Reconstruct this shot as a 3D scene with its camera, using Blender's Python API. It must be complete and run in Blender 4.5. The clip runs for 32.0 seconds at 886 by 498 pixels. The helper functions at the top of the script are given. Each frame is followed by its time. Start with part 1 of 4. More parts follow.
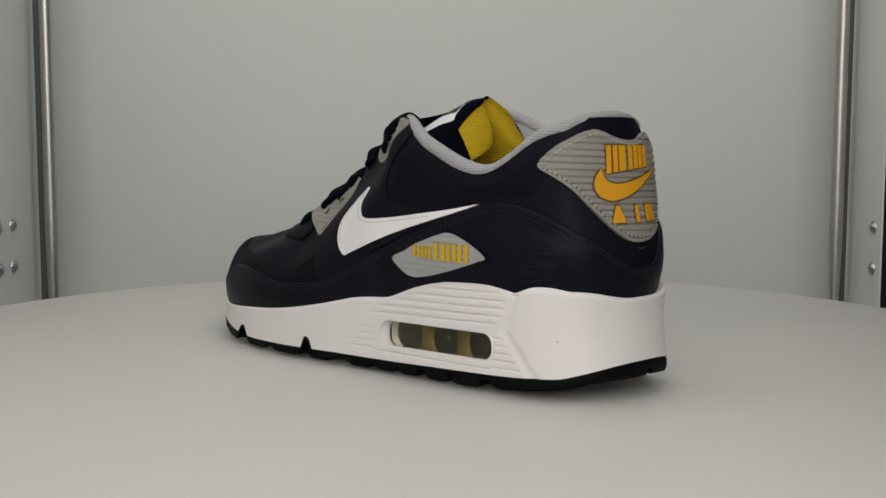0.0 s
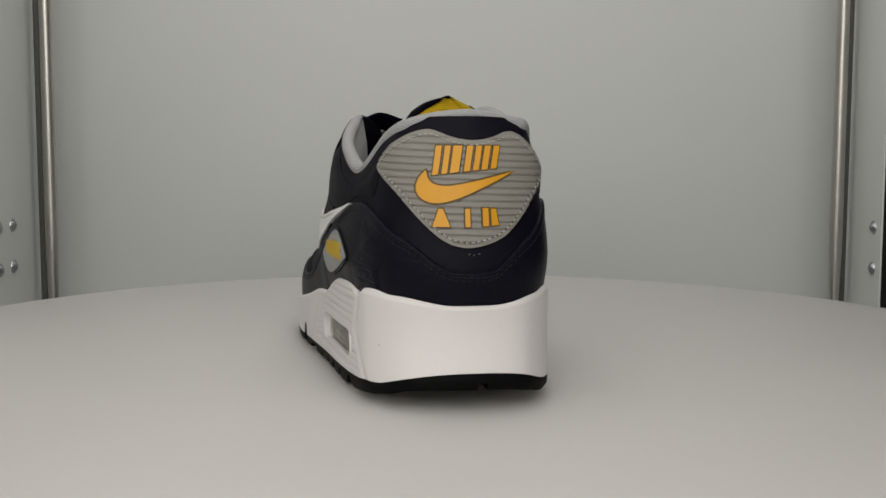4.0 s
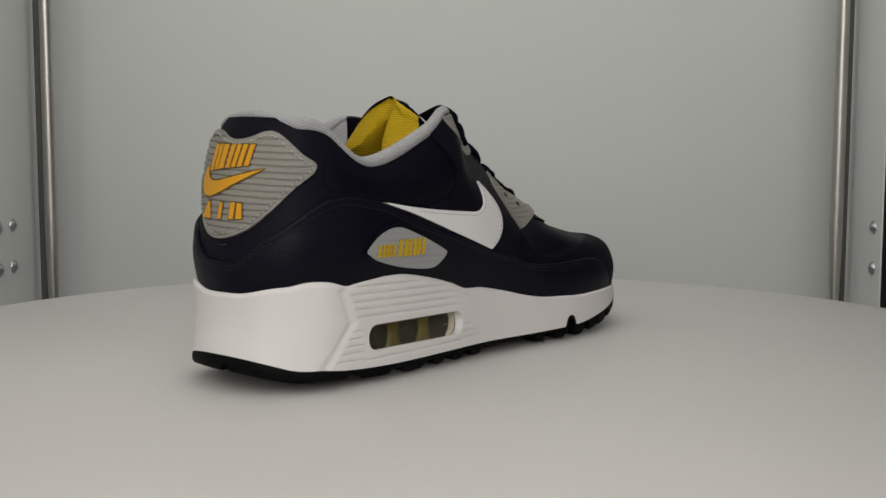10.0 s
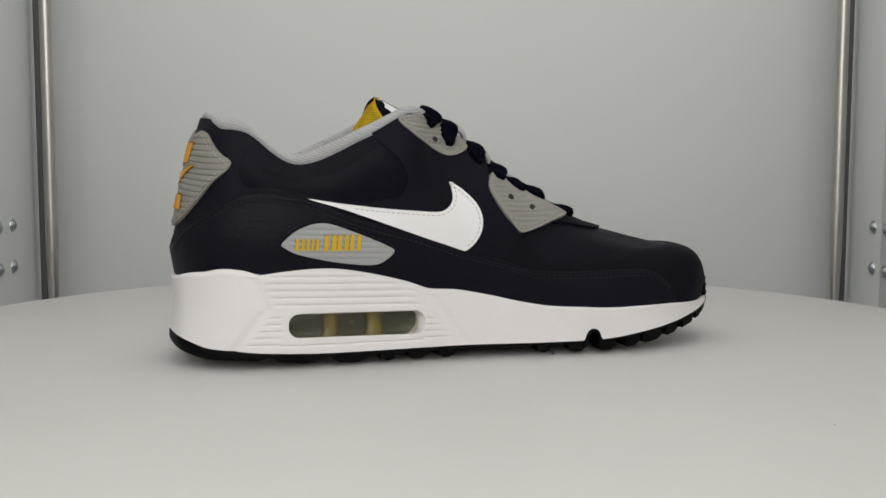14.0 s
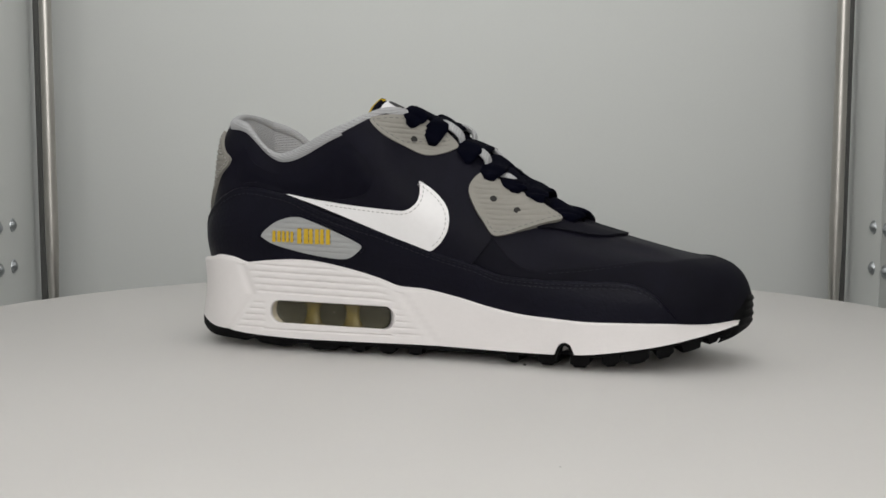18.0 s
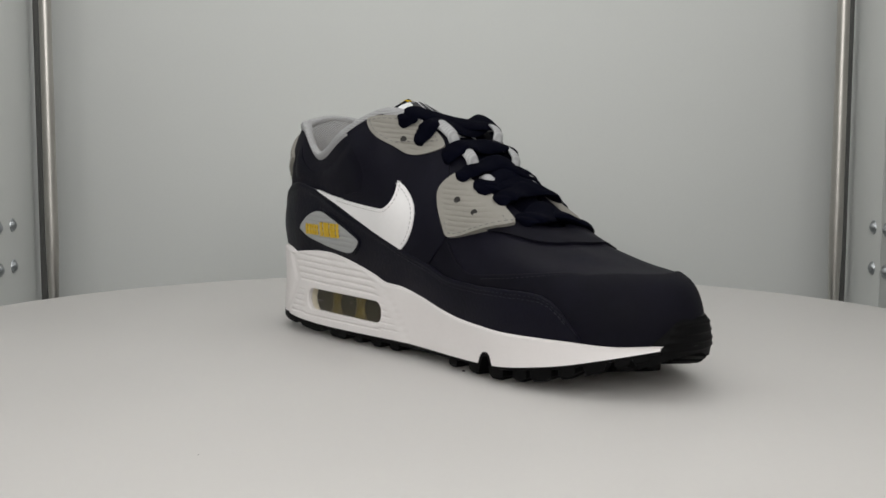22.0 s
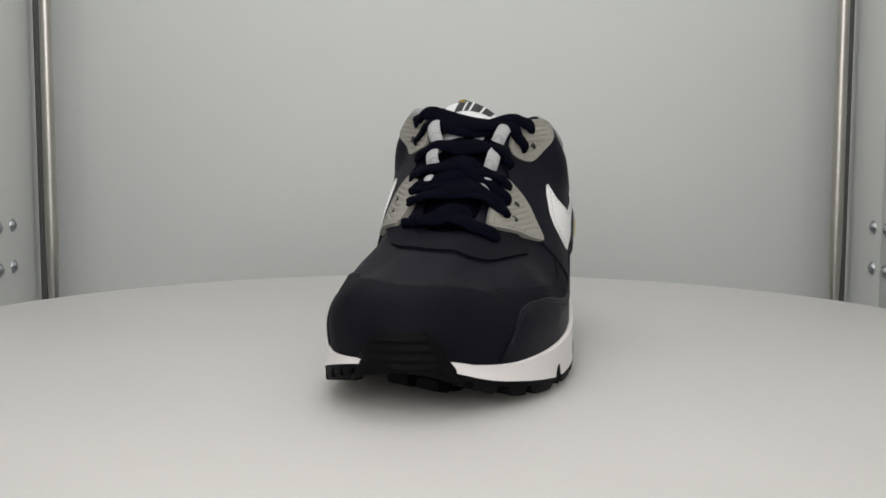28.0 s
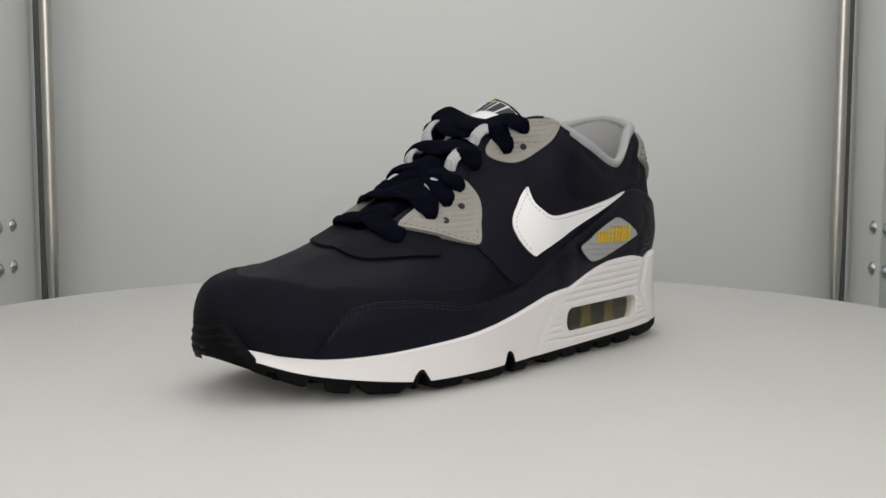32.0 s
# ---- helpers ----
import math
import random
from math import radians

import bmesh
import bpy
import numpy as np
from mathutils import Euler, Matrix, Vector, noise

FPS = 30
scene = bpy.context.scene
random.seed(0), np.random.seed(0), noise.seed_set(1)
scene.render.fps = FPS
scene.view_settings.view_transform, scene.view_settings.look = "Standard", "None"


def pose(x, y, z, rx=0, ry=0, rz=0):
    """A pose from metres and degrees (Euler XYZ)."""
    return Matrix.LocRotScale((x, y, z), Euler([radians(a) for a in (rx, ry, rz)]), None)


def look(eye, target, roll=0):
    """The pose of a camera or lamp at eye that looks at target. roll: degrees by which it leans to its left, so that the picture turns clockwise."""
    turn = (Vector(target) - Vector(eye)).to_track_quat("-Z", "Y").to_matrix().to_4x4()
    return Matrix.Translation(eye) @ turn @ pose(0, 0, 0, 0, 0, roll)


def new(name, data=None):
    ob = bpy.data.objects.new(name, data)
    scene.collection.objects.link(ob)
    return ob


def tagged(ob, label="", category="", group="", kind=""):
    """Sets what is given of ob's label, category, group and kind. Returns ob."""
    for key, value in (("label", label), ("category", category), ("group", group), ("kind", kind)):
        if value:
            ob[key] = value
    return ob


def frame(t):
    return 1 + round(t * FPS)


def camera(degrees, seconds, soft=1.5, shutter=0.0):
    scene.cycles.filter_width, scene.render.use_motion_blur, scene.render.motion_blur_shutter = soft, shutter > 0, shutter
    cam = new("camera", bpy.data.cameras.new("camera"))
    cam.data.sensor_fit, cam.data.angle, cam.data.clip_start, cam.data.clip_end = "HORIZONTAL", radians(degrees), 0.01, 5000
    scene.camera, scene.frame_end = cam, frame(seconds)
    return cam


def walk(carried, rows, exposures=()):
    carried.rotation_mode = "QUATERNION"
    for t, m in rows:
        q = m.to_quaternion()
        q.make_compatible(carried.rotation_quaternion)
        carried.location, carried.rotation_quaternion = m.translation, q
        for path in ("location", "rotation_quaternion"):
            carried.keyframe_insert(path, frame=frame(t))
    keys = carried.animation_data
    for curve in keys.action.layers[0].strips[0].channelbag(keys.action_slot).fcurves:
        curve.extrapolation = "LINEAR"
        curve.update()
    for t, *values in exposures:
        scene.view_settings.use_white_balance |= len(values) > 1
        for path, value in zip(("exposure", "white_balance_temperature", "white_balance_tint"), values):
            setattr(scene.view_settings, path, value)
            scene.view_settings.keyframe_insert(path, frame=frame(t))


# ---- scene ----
# A left running shoe turning once round on a white turntable inside a pale photo cabinet; the camera stands still.
from mathutils.bvhtree import BVHTree

cam = camera(41.53, 32.0, soft=1.6)
EYE = (0.0, -0.62, 0.1151)
STAND = look(EYE, (0.0, 0.0, 0.0527), 0.13)
walk(cam, [(0.0, STAND), (32.0, STAND)],
     exposures=[(0.0, -0.05, 6720, 8.6), (3.0, -0.05, 6720, 8.6), (6.0, -0.05, 6720, 8.6), (9.0, -0.05, 6720, 8.6), (11.1, -0.11, 6680, 9), (12.0, -0.01, 6600, 9.6), (13.0, -0.03, 6580, 9.8), (17.0, -0.03, 6520, 9.8),
                (19.0, -0.03, 6520, 9.8), (23.0, -0.03, 6520, 9.8), (25.2, -0.01, 6520, 9.8), (28.0, 0.07, 6520, 9.8), (32.0, 0.07, 6520, 9.8)])
TURN_0, TURN_RATE = 134.09, -8.393      # degrees at the start, degrees per second
AXIS = Vector((0.1300, -0.0117, -0.0010))   # the table's axis in the shoe's own measure (heel to toe, to its left, up)

# ---- light: lamps in the cabinet's roof ----
world = bpy.data.worlds.new("world")
scene.world = world
world.use_nodes = True
world.node_tree.nodes["Background"].inputs[0].default_value = (0.80, 0.84, 0.88, 1)
world.node_tree.nodes["Background"].inputs[1].default_value = 0.01


def area_lamp(name, place, target, sx, sy, power, colour):
    lamp = bpy.data.lights.new(name, "AREA")
    lamp.shape, lamp.size, lamp.size_y, lamp.energy, lamp.color = "RECTANGLE", sx, sy, power, colour
    ob = new(name, lamp)
    ob.matrix_world = look(place, target)
    return ob


area_lamp("roof_lamp", (0, 0.0, 0.775), (0, 0.0001, 0), 0.66, 0.76, 2.1, (1.0, 0.985, 0.975))
for side in (-1, 1):
    area_lamp("door_lamp", (side * 0.168, -0.80, 0.36), (side * 0.26, 0.1, 0.12), 0.325, 0.70, 2.02 - 0.2 * side, (1.0, 0.98, 0.968))

# ---- materials ----


def material(name, colour, rough=0.6, metal=0.0, grain=0.0, grain_scale=400.0, bump=0.0, bump_scale=900.0, dist=0.0004,
             coat=0.0, spec=0.5, stain=0.0, stain_scale=20.0, sheen=0.0, crease=0.0):
    """A surface with fine grain and broad uneven wear in its colour and roughness, and relief."""
    m = bpy.data.materials.new(name)
    m.use_nodes = True
    nt = m.node_tree
    b = nt.nodes["Principled BSDF"]
    b.inputs["Roughness"].default_value = rough
    b.inputs["Metallic"].default_value = metal
    b.inputs["Specular IOR Level"].default_value = spec
    b.inputs["Coat Weight"].default_value = coat
    b.inputs["Sheen Weight"].default_value = sheen
    tc = nt.nodes.new("ShaderNodeTexCoord")

    def noise_node(scale, detail=3.0):
        n = nt.nodes.new("ShaderNodeTexNoise")
        n.inputs["Scale"].default_value, n.inputs["Detail"].default_value = scale, detail
        nt.links.new(tc.outputs["Object"], n.inputs["Vector"])
        return n

    fine, broad = noise_node(grain_scale), noise_node(stain_scale, 4.0)
    mix = nt.nodes.new("ShaderNodeMix")
    mix.data_type = "RGBA"
    mix.inputs[6].default_value = (*[c * (1 - grain) for c in colour], 1)
    mix.inputs[7].default_value = (*[min(1.0, c * (1 + grain)) for c in colour], 1)
    nt.links.new(fine.outputs["Fac"], mix.inputs[0])
    mix2 = nt.nodes.new("ShaderNodeMix")
    mix2.data_type, mix2.blend_type = "RGBA", "MULTIPLY"
    mix2.inputs[0].default_value = 1.0
    ramp = nt.nodes.new("ShaderNodeMapRange")
    ramp.inputs["From Min"].default_value, ramp.inputs["From Max"].default_value = 0.35, 0.65
    ramp.inputs["To Min"].default_value, ramp.inputs["To Max"].default_value = 1 - stain, 1.0
    nt.links.new(broad.outputs["Fac"], ramp.inputs["Value"])
    nt.links.new(mix.outputs[2], mix2.inputs[6])
    nt.links.new(ramp.outputs[0], mix2.inputs[7])
    nt.links.new(mix2.outputs[2], b.inputs["Base Color"])
    rr = nt.nodes.new("ShaderNodeMapRange")
    rr.inputs["To Min"].default_value, rr.inputs["To Max"].default_value = max(0.02, rough - 0.07), min(1, rough + 0.07)
    nt.links.new(broad.outputs["Fac"], rr.inputs["Value"])
    nt.links.new(rr.outputs[0], b.inputs["Roughness"])
    if bump:
        rel = noise_node(bump_scale, 2.0)
        bn = nt.nodes.new("ShaderNodeBump")
        bn.inputs["Strength"].default_value, bn.inputs["Distance"].default_value = bump, dist
        nt.links.new(rel.outputs["Fac"], bn.inputs["Height"])
        nt.links.new(bn.outputs[0], b.inputs["Normal"])
        if crease:
            # worn folds across the leather, in patches
            mp = nt.nodes.new("ShaderNodeMapping")
            mp.inputs["Rotation"].default_value = (0, radians(28), 0)
            mp.inputs["Scale"].default_value = (70, 70, 330)
            nt.links.new(tc.outputs["Object"], mp.inputs["Vector"])
            fold = nt.nodes.new("ShaderNodeTexNoise")
            fold.inputs["Scale"].default_value, fold.inputs["Detail"].default_value, fold.inputs["Distortion"].default_value = 1.0, 2.0, 0.8
            nt.links.new(mp.outputs[0], fold.inputs["Vector"])
            where = noise_node(32.0, 1.0)
            mask = nt.nodes.new("ShaderNodeMapRange")
            mask.inputs["From Min"].default_value, mask.inputs["From Max"].default_value = 0.47, 0.60
            nt.links.new(where.outputs["Fac"], mask.inputs["Value"])
            mul = nt.nodes.new("ShaderNodeMath")
            mul.operation = "MULTIPLY"
            along = nt.nodes.new("ShaderNodeSeparateXYZ")
            nt.links.new(tc.outputs["Object"], along.inputs[0])
            rear = nt.nodes.new("ShaderNodeMapRange")
            rear.inputs["From Min"].default_value, rear.inputs["From Max"].default_value = 0.15, 0.06
            rear.inputs["To Min"].default_value, rear.inputs["To Max"].default_value = 0.12, 1.0
            nt.links.new(along.outputs["X"], rear.inputs["Value"])
            inside = nt.nodes.new("ShaderNodeMapRange")
            inside.inputs["From Min"].default_value, inside.inputs["From Max"].default_value = 0.0, 0.02
            inside.inputs["To Min"].default_value = 0.15
            nt.links.new(along.outputs["Y"], inside.inputs["Value"])
            both = nt.nodes.new("ShaderNodeMath")
            both.operation = "MULTIPLY"
            nt.links.new(rear.outputs[0], both.inputs[0])
            nt.links.new(inside.outputs[0], both.inputs[1])
            amount = nt.nodes.new("ShaderNodeMath")
            amount.operation = "MULTIPLY"
            nt.links.new(mask.outputs[0], amount.inputs[0])
            nt.links.new(both.outputs[0], amount.inputs[1])
            nt.links.new(fold.outputs["Fac"], mul.inputs[0])
            nt.links.new(amount.outputs[0], mul.inputs[1])
            deep = nt.nodes.new("ShaderNodeBump")
            deep.inputs["Strength"].default_value, deep.inputs["Distance"].default_value = crease, 0.0025
            nt.links.new(mul.outputs[0], deep.inputs["Height"])
            nt.links.new(bn.outputs[0], deep.inputs["Normal"])
            nt.links.new(deep.outputs[0], b.inputs["Normal"])
    return m


def woven(name, colour, scale=900.0, rough=0.85, bump=0.5, turn=(0, 0, 0), squash=(1, 1, 1), dark=0.6, dots=1.0):
    """A knitted or woven cloth: fine ribs in two directions."""
    m = material(name, colour, rough, grain=0.08, stain=0.06, spec=0.15)
    nt = m.node_tree
    b = nt.nodes["Principled BSDF"]
    tc = [n for n in nt.nodes if n.bl_idname == "ShaderNodeTexCoord"][0]
    mp = nt.nodes.new("ShaderNodeMapping")
    mp.inputs["Rotation"].default_value = [radians(a) for a in turn]
    mp.inputs["Scale"].default_value = squash
    nt.links.new(tc.outputs["Object"], mp.inputs["Vector"])
    w = nt.nodes.new("ShaderNodeTexWave")
    w.inputs["Scale"].default_value, w.inputs["Distortion"].default_value = scale / 6.2, 0.6
    nt.links.new(mp.outputs[0], w.inputs["Vector"])
    v = nt.nodes.new("ShaderNodeTexVoronoi")
    v.inputs["Scale"].default_value = scale
    nt.links.new(mp.outputs[0], v.inputs["Vector"])
    add = nt.nodes.new("ShaderNodeMath")
    nt.links.new(w.outputs["Fac"], add.inputs[0])
    grow = nt.nodes.new("ShaderNodeMath")
    grow.operation = "MULTIPLY"
    grow.inputs[1].default_value = dots
    nt.links.new(v.outputs["Distance"], grow.inputs[0])
    nt.links.new(grow.outputs[0], add.inputs[1])
    bn = nt.nodes.new("ShaderNodeBump")
    bn.inputs["Strength"].default_value, bn.inputs["Distance"].default_value = bump, 0.0005
    nt.links.new(add.outputs[0], bn.inputs["Height"])
    nt.links.new(bn.outputs[0], b.inputs["Normal"])
    old = b.inputs["Base Color"].links[0].from_socket
    mix = nt.nodes.new("ShaderNodeMix")
    mix.data_type, mix.blend_type = "RGBA", "MULTIPLY"
    mr = nt.nodes.new("ShaderNodeMapRange")
    mr.inputs["To Min"].default_value, mr.inputs["To Max"].default_value = dark, 1.0
    nt.links.new(w.outputs["Fac"], mr.inputs["Value"])
    mix.inputs[0].default_value = 1.0
    nt.links.new(old, mix.inputs[6])
    nt.links.new(mr.outputs[0], mix.inputs[7])
    nt.links.new(mix.outputs[2], b.inputs["Base Color"])
    return m


NAVY = (0.0054, 0.0050, 0.0108)
LEATHER = material("navy_leather", NAVY, 0.54, grain=0.25, bump=0.4, bump_scale=1400, dist=0.0003, stain=0.25, stain_scale=35, spec=0.10)
NUBUCK = material("navy_nubuck", (0.0047, 0.0044, 0.0090), 0.70, grain=0.3, bump=0.3, bump_scale=2200, dist=0.0002, stain=0.3, stain_scale=45, spec=0.10)
GUARD = material("navy_mudguard_leather", (0.0050, 0.0048, 0.0106), 0.42, grain=0.25, bump=0.30, bump_scale=620, dist=0.0006, stain=0.2, stain_scale=30, spec=0.105, crease=0.95)
ANKLE = material("smooth_navy_leather", (0.0050, 0.0047, 0.0102), 0.46, grain=0.25, bump=0.25, bump_scale=900, dist=0.0003, stain=0.2, stain_scale=30, spec=0.075)
LACE = woven("navy_lace_cloth", (0.0013, 0.0016, 0.0062), 3200, 0.95, 0.3, dark=0.75)
LACE.node_tree.nodes["Principled BSDF"].inputs["Specular IOR Level"].default_value = 0.05
FOAM = material("white_foam", (0.765, 0.732, 0.727), 0.55, grain=0.02, bump=0.15, bump_scale=700, dist=0.0003, stain=0.03, stain_scale=30, spec=0.35)
TICK = material("white_leather", (0.83, 0.815, 0.82), 0.42, grain=0.03, bump=0.25, bump_scale=1300, dist=0.0002, stain=0.03, spec=0.4)
RUBBER = material("black_rubber", (0.0030, 0.0030, 0.0033), 0.6, grain=0.2, bump=0.25, bump_scale=900, stain=0.2, spec=0.075)
GREY = material("grey_moulded_rubber", (0.265, 0.252, 0.225), 0.62, grain=0.05, bump=0.2, bump_scale=1500, dist=0.0002, stain=0.08, spec=0.35)
BADGE = material("grey_badge_rubber", (0.34, 0.345, 0.345), 0.5, grain=0.05, stain=0.06, spec=0.4)
GOLD = material("amber_print", (0.68, 0.315, 0.011), 0.45, grain=0.04, stain=0.05, spec=0.4)
YELLOW_PRINT = material("yellow_print", (0.58, 0.375, 0.018), 0.45, grain=0.04, stain=0.05, spec=0.4)
EDGE = material("brown_print_edge", (0.10, 0.060, 0.018), 0.6, grain=0.1)
LINING = woven("grey_collar_mesh", (0.43, 0.43, 0.44), 1700, 0.85, 0.6, turn=(0, 80, 25), dark=0.91, dots=1.5)
TONGUE_CLOTH = woven("navy_tongue_cloth", (0.0018, 0.0020, 0.0064), 1500, 0.95, 0.3, dark=0.7)
TONGUE_CLOTH.node_tree.nodes["Principled BSDF"].inputs["Specular IOR Level"].default_value = 0.05
YELLOW = woven("yellow_lining", (0.52, 0.345, 0.012), 1650, 0.85, 0.7, turn=(0, 84, 0), dark=0.78, dots=0.4)
THREAD = material("navy_thread", (0.0050, 0.0050, 0.0105), 0.8, grain=0.2)
PALE_THREAD = material("pale_thread", (0.39, 0.38, 0.36), 0.7, grain=0.1)
MID_THREAD = material("mid_grey_thread", (0.42, 0.41, 0.41), 0.7, grain=0.1)
DARK_THREAD = material("dark_grey_thread", (0.16, 0.155, 0.15), 0.7, grain=0.1)
CLOTH = material("white_label_cloth", (0.74, 0.74, 0.75), 0.75, grain=0.04, bump=0.2, bump_scale=2000, spec=0.25)
LOOP = woven("white_lace_loop", (0.46, 0.46, 0.47), 1600, 0.8, 0.5, dark=0.8)
HOLE = material("dark_eyelet", (0.010, 0.009, 0.008), 0.8, grain=0.2)
BLACK_INK = material("black_print", (0.012, 0.012, 0.016), 0.6, grain=0.1)
PAINT = material("pale_grey_cabinet_paint", (0.65, 0.663, 0.65), 0.50, grain=0.015, bump=0.03, bump_scale=300, stain=0.035, stain_scale=3.0, spec=0.35)
STEEL = material("brushed_steel", (0.50, 0.48, 0.45), 0.36, metal=1.0, grain=0.04, stain=0.08, stain_scale=12)
BOLT = material("zinc_bolt", (0.45, 0.47, 0.49), 0.3, metal=1.0, grain=0.1, stain=0.2, stain_scale=60)
# dark colour that stands in for shade in the gaps beside the tubes
SHADOW_GAP = material("dark_gap_shade", (0.085, 0.085, 0.082), 0.7, grain=0.1)
TABLE = material("white_turntable_laminate", (0.565, 0.548, 0.533), 0.5, grain=0.012, bump=0.02, bump_scale=500, stain=0.03, stain_scale=6.0, spec=0.4)
opal = TABLE.node_tree.nodes["Principled BSDF"]        # the plate is faintly translucent
opal.inputs["Subsurface Weight"].default_value, opal.inputs["Subsurface Scale"].default_value = 1.0, 0.045
opal.inputs["Subsurface Radius"].default_value = (1.0, 1.0, 1.0)
# black of the added baffle that darkens the open door's gap
VOID = material("black_baffle", (0.004, 0.004, 0.004), 0.8, grain=0.1)
AMBER = material("amber_air_cell", (0.125, 0.094, 0.016), 0.4, grain=0.1, stain=0.5, stain_scale=90, spec=0.5)
AMBER_DARK = material("dark_air_cell", (0.012, 0.010, 0.004), 0.35, grain=0.1, stain=0.4, stain_scale=90, spec=0.5)


def clear_film():
    m = bpy.data.materials.new("clear_window_film")
    m.use_nodes = True
    b = m.node_tree.nodes["Principled BSDF"]
    b.inputs["Base Color"].default_value = (0.87, 0.81, 0.56, 1)
    b.inputs["Roughness"].default_value = 0.2
    b.inputs["Transmission Weight"].default_value = 0.985
    b.inputs["IOR"].default_value = 1.3
    b.inputs["Specular IOR Level"].default_value = 0.3
    return m


FILM = clear_film()

# ---- small mesh tools ----
MM = 0.001


def finish(ob, bm, mat, angle=40):
    bmesh.ops.recalc_face_normals(bm, faces=bm.faces)
    for f in bm.faces:
        f.smooth = True
    bm.to_mesh(ob.data)
    bm.free()
    ob.data.set_sharp_from_angle(angle=radians(angle))
    ob.data.materials.append(mat)
    return ob


def part(name, bm, mat, parent=None, label="", angle=40):
    """One mesh object, under a thing or a part."""
    ob = finish(new(name, bpy.data.meshes.new(name)), bm, mat, angle)
    if parent:
        ob.parent = parent
    return tagged(ob, label) if label else ob


def on_shoe(name, bm, mat, label="", angle=40):
    ob = part(name, bm, mat, SHOE, label, angle)
    ob.location = -AXIS
    return ob


def box(sx, sy, sz, at=(0, 0, 0), bevel=0.0, seg=2):
    bm = bmesh.new()
    bmesh.ops.create_cube(bm, size=1.0)
    bmesh.ops.scale(bm, vec=(sx, sy, sz), verts=bm.verts)
    bmesh.ops.translate(bm, vec=at, verts=bm.verts)
    if bevel:
        bmesh.ops.bevel(bm, geom=bm.edges[:], offset=bevel, segments=seg, affect="EDGES", profile=0.5)
    return bm


def catmull(p0, p1, p2, p3, t):
    return 0.5 * ((2 * p1) + (p2 - p0) * t + (2 * p0 - 5 * p1 + 4 * p2 - p3) * t * t + (3 * p1 - p0 - 3 * p2 + p3) * t ** 3)


def spline(keys, n, closed=False):
    """n points (n + 1 if open) evenly over the keys of a smooth curve."""
    k = [Vector(p) for p in keys]
    m = len(k)
    out = []
    spans = m if closed else m - 1
    for i in range(n if closed else n + 1):
        s = i / n * spans
        a = min(int(s), spans - 1)
        q = [k[j % m] if closed else k[max(0, min(m - 1, j))] for j in (a - 1, a, a + 1, a + 2)]
        if not closed and a == 0:
            q[0] = 2 * k[0] - k[1]
        if not closed and a == m - 2:
            q[3] = 2 * k[-1] - k[-2]
        out.append(catmull(*q, s - a))
    return out


def keyed(pairs):
    """A smooth function through (x, value) pairs."""
    xs, ys = [p[0] for p in pairs], [p[1] for p in pairs]
    slopes = []
    for i in range(len(xs)):
        a, b = max(0, i - 1), min(len(xs) - 1, i + 1)
        slopes.append((ys[b] - ys[a]) / (xs[b] - xs[a]))

    def f(x):
        if x <= xs[0]:
            return ys[0]
        if x >= xs[-1]:
            return ys[-1]
        i = max(j for j in range(len(xs) - 1) if xs[j] <= x)
        h = xs[i + 1] - xs[i]
        t = (x - xs[i]) / h
        return ((2 * t ** 3 - 3 * t ** 2 + 1) * ys[i] + (t ** 3 - 2 * t ** 2 + t) * h * slopes[i]
                + (3 * t ** 2 - 2 * t ** 3) * ys[i + 1] + (t ** 3 - t ** 2) * h * slopes[i + 1])
    return f


def skin(rows, close_u=True, caps=False):
    """A mesh over rows of points."""
    bm = bmesh.new()
    vs = [[bm.verts.new(p) for p in r] for r in rows]
    n = len(rows[0])
    for a, b in zip(vs, vs[1:]):
        for i in range(n if close_u else n - 1):
            j = (i + 1) % n
            bm.faces.new((a[i], a[j], b[j], b[i]))
    if caps:
        bm.faces.new(vs[0][::-1])
        bm.faces.new(vs[-1])
    return bm


def tube(path, radius, sides=8, closed=False, flat=1.0, up=None):
    """A cord along a path; flat < 1 makes it a strap, thin along up."""
    rows = []
    n = len(path)
    for i, p in enumerate(path):
        a = path[(i - 1) % n] if closed or i else path[0]
        b = path[(i + 1) % n] if closed or i < n - 1 else path[-1]
        d = (Vector(b) - Vector(a)).normalized()
        u = (up[i] if isinstance(up, list) else up) if up else Vector((0, 0, 1))
        s = d.cross(u)
        s = s.normalized() if s.length > 1e-6 else Vector((1, 0, 0))
        w = s.cross(d).normalized()
        r = radius[i] if isinstance(radius, list) else radius
        rows.append([Vector(p) + s * r * math.cos(k * math.tau / sides) + w * r * flat * math.sin(k * math.tau / sides) for k in range(sides)])
    if closed:
        rows.append(rows[0])
        bm = skin(rows)
        bmesh.ops.remove_doubles(bm, verts=bm.verts, dist=1e-6)
        return bm
    return skin(rows, caps=True)

# ---- the cabinet ----
TABLE_R, SIDE_X, BACK_Y, FRONT_Y, ROOF_Z, BASE_Z = 0.335, 0.347, 0.44, -0.86, 0.80, -0.12
TABLE_Z = -0.0014


def wall(name, lo, hi, label, bevel=0.0):
    size = [b - a for a, b in zip(lo, hi)]
    bm = box(*size, at=[(a + b) / 2 for a, b in zip(lo, hi)], bevel=bevel)
    return tagged(part(name, bm, PAINT), label, name.split("_")[0], kind="structure")


